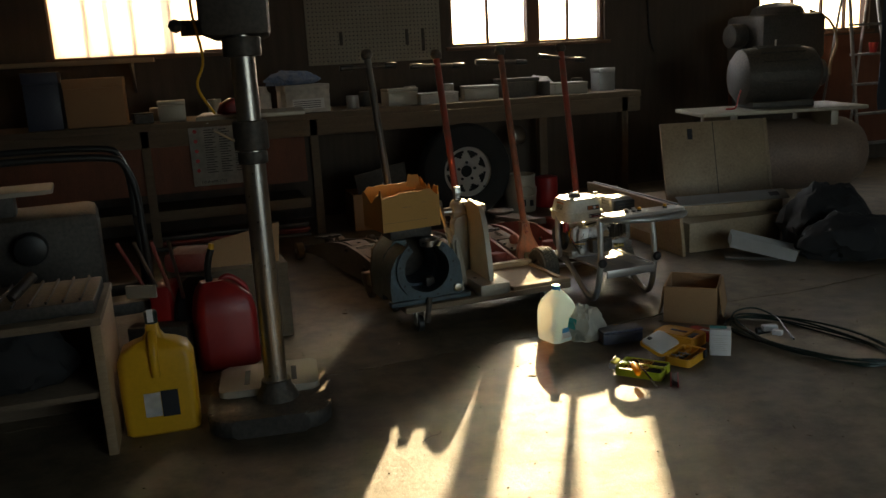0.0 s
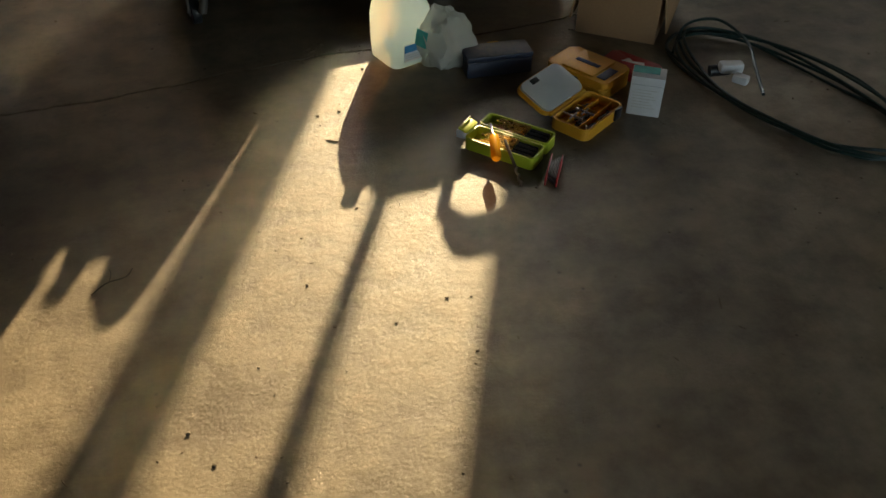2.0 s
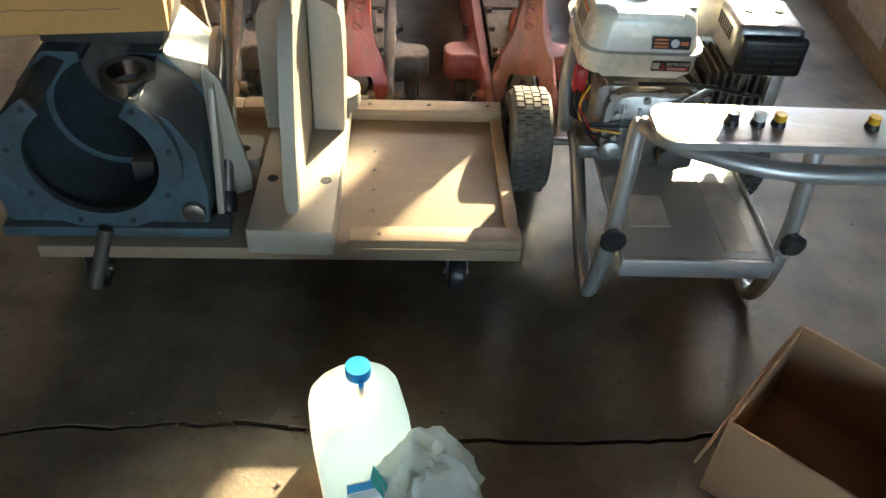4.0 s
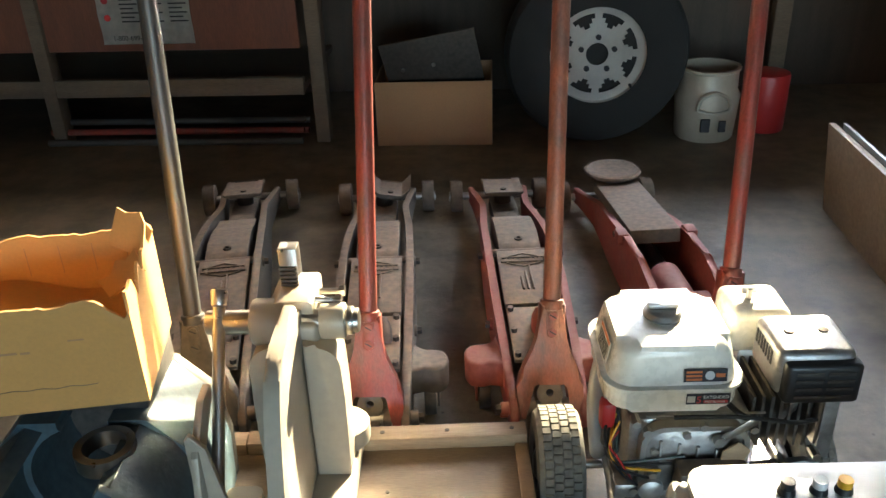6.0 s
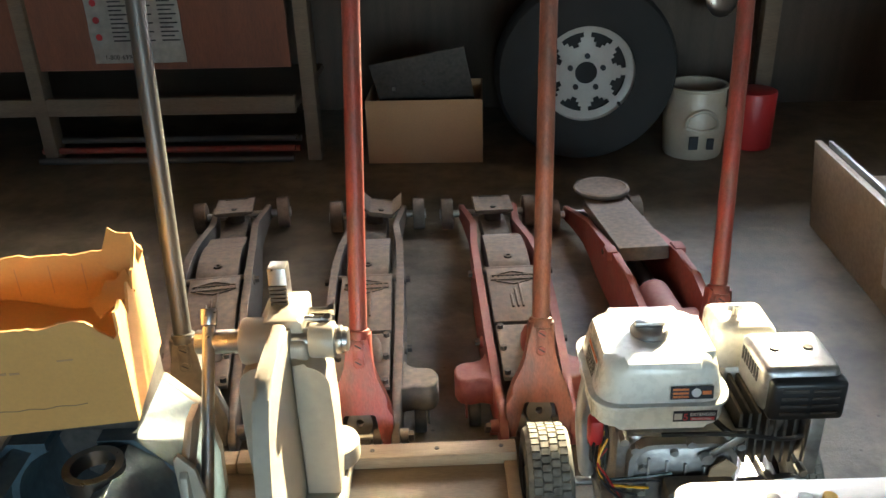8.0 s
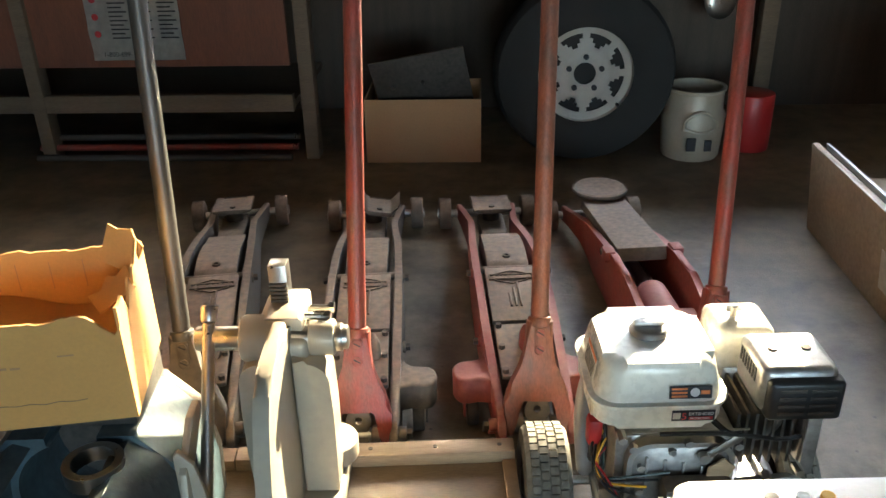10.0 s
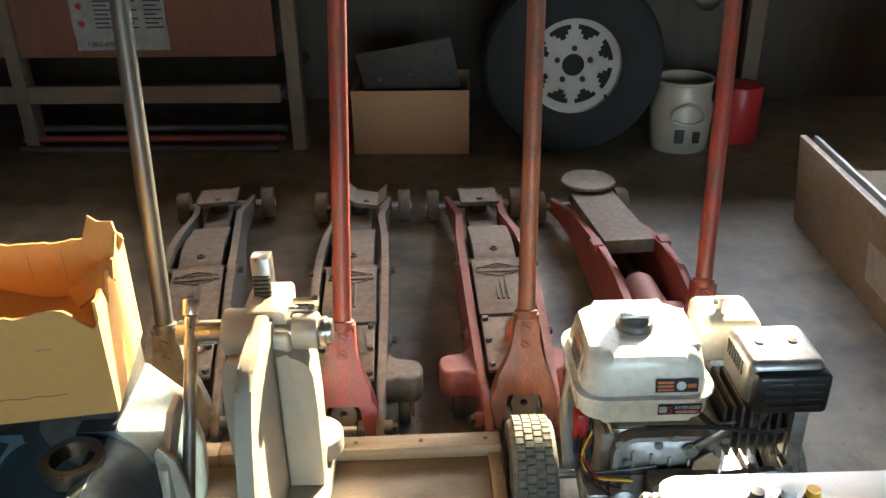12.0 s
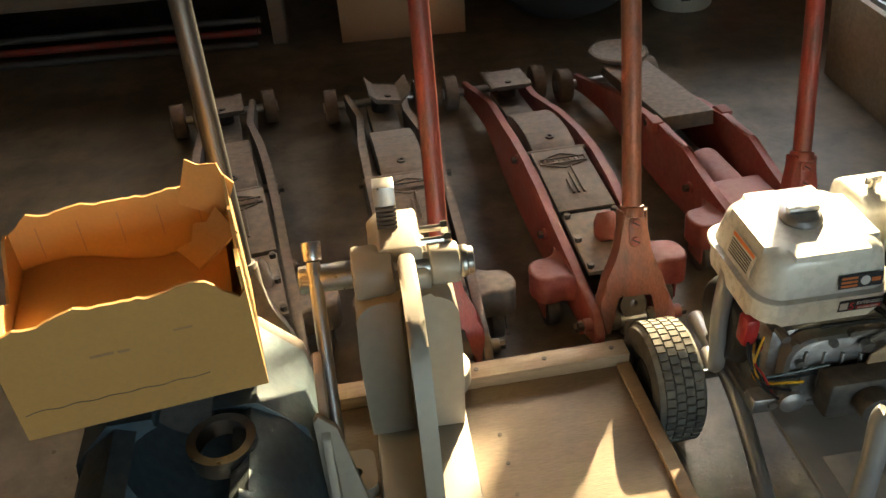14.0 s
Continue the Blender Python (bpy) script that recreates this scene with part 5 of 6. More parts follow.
# ---- drill press, cans and machines by the west side ----
dp = thing("drill_press", "old floor-standing drill press with a cast base", "drill press", (-0.80, 3.72, 0), -6)
part("base", prism(rounded(-0.235, 0.235, -0.26, 0.29, 0.11, 8), 0.0, 0.075, "z", 0.02), IRONDARK, dp)
tb = part("base_table", prism(rounded(-0.2, 0.2, -0.03, 0.265, 0.03, 5), 0.0755, 0.105, "z", 0.008), CASTGREY, dp, "pale slotted base table")
for x in (-0.09, 0.1):
    part("slot", box(x - 0.011, x + 0.011, 0.03, 0.19, 0.1052, 0.1062), INK, tb)
part("column_socket", lathe([(0.085, 0.0755), (0.075, 0.1), (0.06, 0.125), (0.057, 0.15), (0.045, 0.152)], 28, m=pose(0.03, -0.06, 0)), IRONDARK, dp)
part("column", cyl((0.03, -0.06, 0.12), (0.03, -0.06, 1.75), 0.044, seg=32), STEEL, dp, "worn round steel column")
part("collar", cyl((0.03, -0.06, 1.06), (0.03, -0.06, 1.17), 0.064, seg=32, bevel=0.008), IRONDARK, dp)
part("collar", cyl((0.03, -0.06, 1.01), (0.03, -0.06, 1.055), 0.055, seg=32, bevel=0.006), IRONDARK, dp)
part("table", box(-0.17, 0.24, 0.04, 0.34, 1.172, 1.188, 0.004), CASTGREY, dp)
part("table_arm", box(-0.02, 0.08, -0.02, 0.12, 1.1, 1.171, 0.01), IRONDARK, dp)
part("clamp_handle", cyl((-0.03, -0.08, 1.1), (-0.1, -0.13, 1.15), 0.007, seg=8), STEEL, dp)
head = part("head", box(-0.11, 0.14, -0.12, 0.4, 1.47, 1.95, 0.03), IRONDARK, dp)
part("head_collar", cyl((0.03, -0.06, 1.4), (0.03, -0.06, 1.4695), 0.07, seg=28, bevel=0.006), IRONDARK, head)
part("feed_hub", cyl((-0.1, 0.2, 1.52), (-0.2, 0.2, 1.52), 0.03, seg=20), IRONDARK, head)
part("feed_lever", cyl((-0.18, 0.2, 1.52), (-0.2, 0.02, 1.52), 0.008, seg=10), IRONDARK, head)
part("feed_knob", lathe([(0.0, -0.026), (0.018, -0.018), (0.026, 0), (0.018, 0.018), (0.0, 0.026)], 16, m=pose(-0.2, 0.0, 1.52)), BLACKPL, head)
part("quill", cyl((0.0, 0.27, 1.35), (0.0, 0.27, 1.4695), 0.03, seg=20), STEEL, head)
part("chuck", cyl((0.0, 0.27, 1.28), (0.0, 0.27, 1.349), 0.024, 0.028, seg=20), STEEL, head)
part("power_cord", pipe([(-0.11, 0.0, 1.8), (-0.14, 0.02, 1.6), (-0.12, 0.06, 1.4), (-0.15, 0.05, 1.3), (-0.1, 0.08, 1.195)], 0.005, 8), YELLOWPL, dp, "yellow power cord")
solid("shop_rag", prism([(-0.05, 0), (0.05, 0), (0.045, 0.03), (0.01, 0.06), (-0.03, 0.04)], -0.03, 0.03, "y", 0.008), REDPL, "crumpled red rag on the drill press table", "rag", (-0.83, 3.85, 1.19), 20)

yj = thing("oil_jug", "yellow plastic oil jug with a dark printed label", "oil jug", (-1.215, 3.71, 0.001), -3)
bm = bmesh.new()
rings = []
for z, hw, hd in ((0.0, 0.125, 0.06), (0.01, 0.137, 0.07), (0.2, 0.14, 0.072), (0.3, 0.138, 0.07), (0.34, 0.12, 0.066), (0.36, 0.085, 0.05), (0.375, 0.04, 0.032), (0.4, 0.026, 0.026), (0.43, 0.022, 0.022)):
    rings.append([bm.verts.new((x, y, z)) for x, y in rounded(-hw, hw, -hd, hd, min(hd, hw) * 0.45, 5)])
for a, b in zip(rings, rings[1:]):
    for k in range(len(a)):
        bm.faces.new((a[k], a[(k + 1) % len(a)], b[(k + 1) % len(a)], b[k]))
bm.faces.new(rings[0][::-1]), bm.faces.new(rings[-1])
part("body", bm, YELLOWPL, yj)
part("handle_ridge", pipe([(0.0, -0.03, 0.4), (0.0, -0.066, 0.36), (0.0, -0.078, 0.31), (0.0, -0.074, 0.24)], 0.017, 12), YELLOWPL, yj)
part("cap", lathe([(0.024, 0.431), (0.025, 0.47), (0.022, 0.478), (0, 0.478)], 20), CORDGREEN, yj, "green screw cap")
part("seal_strip", box(-0.011, 0.011, -0.0275, -0.0252, 0.44, 0.49, 0.001), WHITEPAPER, yj)
part("label", box(-0.055, 0.005, -0.0745, -0.0725, 0.08, 0.175), OLDPAPER, yj)
part("label", box(0.007, 0.07, -0.0745, -0.0725, 0.075, 0.18), INK, yj, "black label block")

gas = thing("fuel_can", "dark red plastic fuel can with a spout", "fuel can", (-0.93, 4.36, 0.001), 8)
bm = bmesh.new()
rings = []
for z, hw, hd, ox in ((0.0, 0.125, 0.09, 0), (0.012, 0.138, 0.1, 0), (0.26, 0.138, 0.1, 0), (0.33, 0.125, 0.09, 0), (0.38, 0.09, 0.06, -0.02), (0.41, 0.05, 0.035, -0.04)):
    rings.append([bm.verts.new((x + ox, y, z)) for x, y in rounded(-hw, hw, -hd, hd, hd * 0.4, 5)])
for a, b in zip(rings, rings[1:]):
    for k in range(len(a)):
        bm.faces.new((a[k], a[(k + 1) % len(a)], b[(k + 1) % len(a)], b[k]))
bm.faces.new(rings[0][::-1]), bm.faces.new(rings[-1])
part("body", bm, REDPL, gas)
part("spout", pipe([(-0.05, 0, 0.4), (-0.055, -0.01, 0.46), (-0.045, -0.02, 0.52), (-0.03, -0.02, 0.56)], 0.016, 12), BLACKPL, gas)
part("spout_tip", cyl((-0.03, -0.02, 0.56), (-0.026, -0.02, 0.585), 0.013, seg=12), YELLOWPL, gas)
part("handle", pipe([(-0.02, 0, 0.385), (0.03, 0, 0.42), (0.1, 0, 0.37), (0.12, 0, 0.31)], 0.014, 10), REDPL, gas)
solid("cardboard_sheet", prism([(-0.2, 0), (0.22, 0.0), (0.24, 0.2), (-0.1, 0.13)], -0.003, 0.003, "y", 0.001), CARD, "tilted cardboard sheet behind the fuel can", "cardboard", (-0.85, 4.66, 0.4), -5)
crate = solid("wooden_crate", box(-0.28, 0.3, -0.18, 0.2, 0, 0.39, 0.006), BENCHWOOD, "dark wooden crate under the cardboard sheet", "crate", (-0.9, 4.8, 0), 4)


# chips, grit and bits of straw lying on the concrete
grit = bmesh.new()
gr = random.Random(21)
for k in range(1100):
    x, y = gr.uniform(-1.6, 2.3), gr.uniform(1.2, 5.0)
    s = 0.0012 + 0.0045 * gr.random() ** 3
    b = bmesh.new()
    bmesh.ops.create_icosphere(b, subdivisions=1, radius=s)
    long = gr.random() < 0.18
    for v in b.verts:
        v.co *= gr.uniform(0.6, 1.3)
        v.co.z *= 0.5
        if long:
            v.co.x *= 3.5
            v.co.y *= 0.45
    merge(grit, b, pose(x, y, s * 0.35, 0, 0, gr.uniform(0, 360)))
for k in range(80):
    x = gr.gauss(0.36, 0.12)
    s = 0.0015 + 0.004 * gr.random() ** 2
    b = bmesh.new()
    bmesh.ops.create_icosphere(b, subdivisions=1, radius=s)
    for v in b.verts:
        v.co *= gr.uniform(0.6, 1.3)
        v.co.z *= 0.6
    merge(grit, b, pose(x, joint(x) + gr.gauss(0.01, 0.022), s * 0.3, 0, 0, gr.uniform(0, 360)))
solid("floor_grit", grit, GRIT, "scattered grit, chips and straw on the concrete floor", "grit", kind="stuff")
tw = thing("dry_twig", "small dry twig lying on the floor", "twig", (-0.27, 3.2, 0.003), 30)
part("stem", pipe([(-0.05, 0, 0), (-0.01, 0.006, 0.003), (0.03, -0.004, 0.001), (0.055, 0.01, 0.0)], 0.0016, 6), DIRT, tw)
part("side_stem", pipe([(-0.005, 0.005, 0.002), (0.012, 0.025, 0.002), (0.02, 0.045, 0.0)], 0.0012, 6), DIRT, tw)
BLACKCLOTH = mat("black_sheeting", (0.02, 0.02, 0.022), 0.8, scale=9)

cab = thing("wooden_cabinet", "worn wooden shop cabinet with a dark open front", "cabinet", (-1.85, 3.75, 0), 0)
part("side_panel", box(0.44, 0.475, -0.22, 0.3, 0.0, 0.5, 0.004), PINE, cab)
part("side_panel", box(-0.475, -0.44, -0.22, 0.3, 0.0, 0.5, 0.004), PINE, cab)
part("top_panel", box(-0.48, 0.48, -0.23, 0.31, 0.5005, 0.53, 0.004), BENCHWOOD, cab)
part("shelf", box(-0.439, 0.439, -0.2, 0.29, 0.22, 0.245, 0.002), BENCHWOOD, cab)
part("back_panel", box(-0.439, 0.439, 0.285, 0.299, 0.0, 0.5), BENCHWOOD, cab)
solid("dark_sack", merge(None, crumpled_bag(), Matrix.Diagonal((2.6, 1.4, 1.9, 1))), BLACKCLOTH, "dark sack on the cabinet shelf", "sack", (-1.7, 3.72, 0.246), 10)

stove = thing("camp_stove", "black iron grate and burner on the cabinet", "stove", (-1.72, 3.76, 0.531), 0)
part("tray", box(-0.3, 0.33, -0.18, 0.2, 0.0, 0.05, 0.006), IRONDARK, stove)
for k in range(11):
    part("grate_bar", box(-0.28 + 0.056 * k, -0.272 + 0.056 * k, -0.17, 0.19, 0.051, 0.062, 0.001), IRONDARK, stove)
part("burner", lathe([(0.09, 0.063), (0.1, 0.09), (0.06, 0.12), (0.03, 0.16), (0, 0.165)], 20, m=pose(-0.1, 0.02, 0)), IRONDARK, stove)
part("valve", cyl((0.05, -0.1, 0.07), (0.12, -0.02, 0.13), 0.02, seg=12), STEEL, stove)

gen = thing("generator_frame", "dark machine in a black tube frame", "generator", (-1.75, 4.75, 0), 6)
for y in (-0.25, 0.28):
    part("frame_tube", pipe([(-0.5, y, 0.02), (-0.5, y, 0.6), (-0.48, y, 0.92), (-0.35, y, 1.0), (0.3, y, 1.0), (0.45, y, 0.92), (0.48, y, 0.6), (0.48, y, 0.02)], 0.017, 10), BLACKPL, gen)
part("cross_tube", cyl((0.48, -0.25, 0.62), (0.48, 0.28, 0.62), 0.015, seg=10), BLACKPL, gen)
part("cross_tube", cyl((-0.5, -0.25, 0.62), (-0.5, 0.28, 0.62), 0.015, seg=10), BLACKPL, gen)
part("engine_block", box(-0.38, 0.3, -0.2, 0.22, 0.3, 0.75, 0.04), IRONDARK, gen)
part("base_rail", box(-0.49, 0.47, -0.22, -0.18, 0.24, 0.299, 0.004), IRONDARK, gen)
part("base_rail", box(-0.49, 0.47, 0.18, 0.22, 0.24, 0.299, 0.004), IRONDARK, gen)
part("pale_cover", prism(rounded(-0.32, 0.12, -0.2, 0.1, 0.03), 0.86, 0.88, "z", 0.004, m=pose(0, 0, -0.01)), CASTGREY, gen, "pale metal cover plate")
part("cover_post", box(-0.2, -0.05, -0.1, 0.05, 0.74, 0.85, 0.01), IRONDARK, gen)
part("air_filter", cyl((0.0, -0.21, 0.62), (0.0, -0.3, 0.62), 0.07, seg=20, bevel=0.01), BLACKPL, gen)
till = thing("garden_tiller", "red garden tiller with a rubber wheel and levers", "tiller", (-1.2, 4.35, 0), -20)
part("wheel", lathe([(0.08, -0.05), (0.17, -0.055), (0.19, -0.03), (0.19, 0.03), (0.17, 0.055), (0.08, 0.05)], 28, m=pose(0.06, 0.28, 0.19, 0, 90, 0)), TYREBLACK, till)
part("hub", cyl((-0.02, 0.28, 0.19), (0.14, 0.28, 0.19), 0.03, seg=14), IRONDARK, till)
part("engine_cover", box(-0.1, 0.12, 0.3, 0.5, 0.39, 0.5, 0.04), JACKRED, till)
part("chassis", box(-0.1, 0.0, 0.1, 0.5, 0.2, 0.385, 0.02), REDPL, till)
for k in range(4):
    part("lever", cyl((-0.1 + 0.05 * k, 0.15, 0.3), (-0.18 + 0.08 * k, 0.02, 0.62), 0.009, seg=8), STEEL if k % 2 else JACKRED, till)
part("plate", box(-0.16, -0.02, 0.0, 0.02, 0.36, 0.42, 0.004), CASTGREY, till)
part("tine_guard", box(-0.18, 0.1, 0.0, 0.1, 0.001, 0.22, 0.01), IRONDARK, till)

# ---- workbench along the window wall ----
BY = 7.18
bench = thing("workbench", "long dark wooden workbench along the window wall", "workbench", (0.3, BY, 0), 0)
part("worktop", box(-3.0, 2.6, -0.02, 0.81, 0.93, 0.98, 0.004), BENCHWOOD, bench)
part("apron", box(-3.0, 2.6, 0.0, 0.03, 0.8, 0.929, 0.003), BENCHWOOD, bench)
for x in (-2.9, -1.6, -0.325, 2.45):
    part("post", box(x - 0.032, x + 0.032, 0.0, 0.09, 0.0, 0.929, 0.004), BENCHWOOD, bench)
part("front_panel", box(-2.85, -0.4, 0.031, 0.05, 0.44, 0.929), REDWOOD, bench, "dark reddish board panel")
part("rail", box(-2.85, -0.396, 0.005, 0.05, 0.23, 0.31, 0.003), BENCHWOOD, bench)
part("low_shelf", box(-2.85, -0.396, 0.06, 0.78, 0.24, 0.27), BENCHWOOD, bench)
for x in (1.08, 1.9):
    part("inner_post", box(x - 0.04, x + 0.04, 0.55, 0.63, 0.0, 0.929, 0.004), BENCHWOOD, bench)
for k in range(5):
    solid("steel_bar", cyl((-1.35, 0, 0), (-0.12, 0, 0), 0.016, seg=12), HANDLERED if k % 2 else BLACKSTEEL, "long dark steel bar lying under the workbench", "bar", (0.0, BY - 0.02 + 0.05 * k, 0.018 + 0.035 * (k % 3)), 0, "bars under the workbench")

poster = thing("wall_chart", "creased printed chart hanging from the workbench front", "chart", (-0.78, BY - 0.01, 0.482), 0)
bm = bmesh.new()
N = 14
g = [[bm.verts.new((-0.2 + 0.42 * i / N, -0.012 * noise.noise(Vector((i * 0.5, k * 0.4, 2))) - 0.003, 0.48 * k / N)) for i in range(N + 1)] for k in range(N + 1)]
for k in range(N):
    for i in range(N):
        bm.faces.new((g[k][i], g[k][i + 1], g[k + 1][i + 1], g[k + 1][i]))
bmesh.ops.solidify(bm, geom=bm.faces[:], thickness=0.001)
part("sheet", bm, OLDPAPER, poster)
for c in range(3):
    for k in range(18):
        part("print_line", box(-0.09 + 0.11 * c, -0.01 + 0.11 * c - 0.02 * (k % 2), -0.0155, -0.0145, 0.1 + 0.019 * k, 0.106 + 0.019 * k), INK, poster)
for k in range(5):
    part("red_dot", cyl((-0.155, -0.0145, 0.12 + 0.075 * k), (-0.155, -0.0155, 0.12 + 0.075 * k), 0.015, seg=16), REDPRINT, poster)
part("print_line", text_bm("1-800-699-1723", 0.03, pose(-0.05, -0.0155, 0.02, 90, 0, 0)), INK, poster)

open_carton("carton", "brown cardboard carton under the workbench", (0.505, BY + 0.12, 0.001), 0, 0.53, 0.36, 0.3, ())
lidp = thing("metal_cover", "dark grey sheet metal cover standing in the carton", "metal cover", (0.53, BY + 0.08, 0.12), 0)
part("plate", box(-0.2, 0.23, -0.004, 0.004, 0.0, 0.4, 0.002, m=pose(0, 0, 0, 18, -10, 0)), IRONDARK, lidp)
for x in (-0.12, 0.02):
    part("rivet", cyl((x, -0.004, 0.26), (x, -0.012, 0.26), 0.009, seg=10, bm=None), STEEL, lidp)
    lidp.children[-1].matrix_basis = pose(0, 0, 0, 18, -10, 0)

sp = thing("spare_wheel", "white spoked trailer wheel with a black tyre", "wheel", (1.228, BY + 0.02, 0.405), 2)
am = pose(0, 0, 0, 90, 0, 0)
part("tyre", lathe([(0.21, 0.085), (0.25, 0.1), (0.33, 0.108), (0.385, 0.085), (0.404, 0.04), (0.404, -0.04), (0.385, -0.085), (0.33, -0.108), (0.25, -0.1), (0.21, -0.085)], 44, m=am, cap=False), TYREBLACK, sp)
rim = part("rim", lathe([(0.2, 0.045), (0.215, 0.07), (0.232, 0.088), (0.242, 0.094), (0.246, 0.088), (0.236, 0.075), (0.225, -0.08)], 44, m=am, cap=False), WHITERIM, sp)
# disc with eight wedge openings
bm = bmesh.new()
nsp = 64
def disc_pt(r, k, y):
    a = 2 * math.pi * k / nsp
    return bm.verts.new((r * math.cos(a), y, r * math.sin(a)))
radii = [(0.047, -0.05), (0.098, -0.058), (0.116, -0.05), (0.132, -0.048), (0.15, -0.046), (0.17, -0.045), (0.205, -0.05)]
vs = [[disc_pt(r, k, y) for k in range(nsp)] for r, y in radii]
OPEN = {2: (3, 4), 3: (2, 3, 4, 5), 4: (1, 2, 3, 4, 5, 6)}
for q in range(6):
    for k in range(nsp):
        if k % 8 in OPEN.get(q, ()):
            continue
        bm.faces.new((vs[q][k], vs[q][(k + 1) % nsp], vs[q + 1][(k + 1) % nsp], vs[q + 1][k]))
bmesh.ops.solidify(bm, geom=bm.faces[:], thickness=0.006)
part("wheel_disc", bm, WHITERIM, rim)
rim.scale = (1.04, 1.0, 1.04)
for k in range(5):
    a = 2 * math.pi * k / 5 + 0.3
    part("lug_hole", cyl((0.073 * math.cos(a), -0.067, 0.073 * math.sin(a)), (0.073 * math.cos(a), -0.05, 0.073 * math.sin(a)), 0.0115, seg=12), INK, rim)
part("valve", cyl((0.15, -0.055, -0.14), (0.153, -0.085, -0.143), 0.007, seg=8), BLACKPL, sp)
# black disc behind the wedge openings stands in for the hollow's shade
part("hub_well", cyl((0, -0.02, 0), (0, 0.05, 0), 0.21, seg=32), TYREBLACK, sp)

bk = thing("bucket", "dirty cream plastic bucket under the workbench", "bucket", (1.745, BY + 0.05, 0.001), 0)
part("body", lathe([(0.125, 0.0), (0.132, 0.01), (0.145, 0.2), (0.13, 0.225), (0.128, 0.31), (0.136, 0.315), (0.136, 0.325), (0.12, 0.325), (0.118, 0.02), (0, 0.02)], 32), CASTGREY, bk)
part("bail", pipe([(-0.07, -0.14, 0.16), (-0.06, -0.15, 0.21), (0.0, -0.152, 0.24), (0.06, -0.15, 0.21), (0.07, -0.14, 0.16), (0.0, -0.148, 0.145), (-0.07, -0.14, 0.16)], 0.008, 8), CASTGREY, bk)
part("label", box(-0.05, -0.01, -0.15, -0.138, 0.06, 0.12, 0.002), INK, bk)
part("label", box(0.03, 0.06, -0.15, -0.136, 0.06, 0.11, 0.002), INK, bk)
solid("red_can", cyl((0, 0, 0), (0, 0, 0.27), 0.1, seg=24, bevel=0.01), REDPL, "red metal can beside the bucket", "can", (2.03, BY + 0.13, 0.001))
solid("fan_guard", lathe([(0.0, 0.03), (0.05, 0.028), (0.08, 0.015), (0.09, 0.0)], 20, m=pose(0, 0, 0, 80, 0, 20)), STEEL, "small wire fan guard hung under the workbench", "fan guard", (1.93, BY + 0.5, 0.62))

# on the bench
TOPZ = 0.981


def small_box(name, label, x, y, w, d, h, mm, turn=0, z=TOPZ, cat="box"):
    b = thing(name, label, cat, (x, y, z), turn)
    part("body", box(-w / 2, w / 2, -d / 2, d / 2, 0, h * 0.8, 0.004), mm, b)
    part("lid", box(-w / 2 - 0.003, w / 2 + 0.003, -d / 2 - 0.003, d / 2 + 0.003, h * 0.8 + 0.0005, h, 0.004), mm, b)
    return b


fc = small_box("file_carton", "dented off-white carton on the workbench", -0.06, 7.36, 0.36, 0.28, 0.22, OLDPAPER, 8, cat="carton")
part("print", box(-0.13, 0.13, -0.146, -0.144, 0.03, 0.11), WHITEPAPER, fc)
for k in range(4):
    part("print", box(-0.12, 0.1, -0.1475, -0.1465, 0.04 + 0.016 * k, 0.045 + 0.016 * k), INK, fc)
cl = thing("cloth_heap", "crumpled blue cloth on top of the carton", "cloth", (-0.14, 7.42, TOPZ + 0.2205), 10)
part("cloth", merge(None, crumpled_bag(), Matrix.Diagonal((3.0, 2.0, 0.9, 1))), mat("blue_cloth", (0.12, 0.18, 0.32), 0.9, second=(0.3, 0.34, 0.42), scale=18, amount=0.9), cl)
small_box("carton", "brown carton on the workbench", -1.62, 7.45, 0.42, 0.3, 0.36, CARD, 0, cat="carton")
small_box("carton", "tall blue-grey carton on the workbench", -1.98, 7.42, 0.24, 0.3, 0.42, BLUEBOX, 2, cat="carton")
small_box("battery", "dark battery on the workbench", -1.08, 7.38, 0.2, 0.16, 0.16, CASTGREY, 0, cat="battery")
small_box("metal_tin", "small dark tin on the workbench", -1.3, 7.36, 0.14, 0.12, 0.08, IRONDARK, 12, cat="tin")
small_box("flat_carton", "flat pale carton on the workbench", 1.05, 7.35, 0.34, 0.2, 0.09, OLDPAPER, 6, cat="carton")
small_box("flat_carton", "small cream carton on the workbench", 1.48, 7.45, 0.3, 0.2, 0.12, CASTGREY, -8, cat="carton")
small_box("parts_tin", "grey parts tin on the workbench", 0.75, 7.4, 0.26, 0.2, 0.14, CASTGREY, 5, cat="tin")
small_box("parts_tin", "dull green parts tin on the workbench", 1.85, 7.5, 0.34, 0.22, 0.16, JACKGREY, 4, cat="tin")
small_box("parts_tin", "low metal tin on the workbench", 2.3, 7.4, 0.3, 0.2, 0.1, CASTGREY, -5, cat="tin")
small_box("parts_tin", "square metal tin on the workbench", 2.7, 7.5, 0.16, 0.16, 0.2, SILVER, 3, cat="tin")
solid("rag_heap", merge(None, crumpled_bag(), Matrix.Diagonal((2.3, 2.0, 1.3, 1))), OLDPAPER, "crumpled pale rags on the workbench", "rags", (2.12, 7.62, TOPZ + 0.001), 20)
solid("plastic_jar", lathe([(0.06, 0), (0.065, 0.02), (0.065, 0.16), (0.04, 0.19), (0.035, 0.22), (0, 0.22)], 20), OLDPAPER, "white plastic bottle on the workbench", "bottle", (-0.38, 7.36, TOPZ))
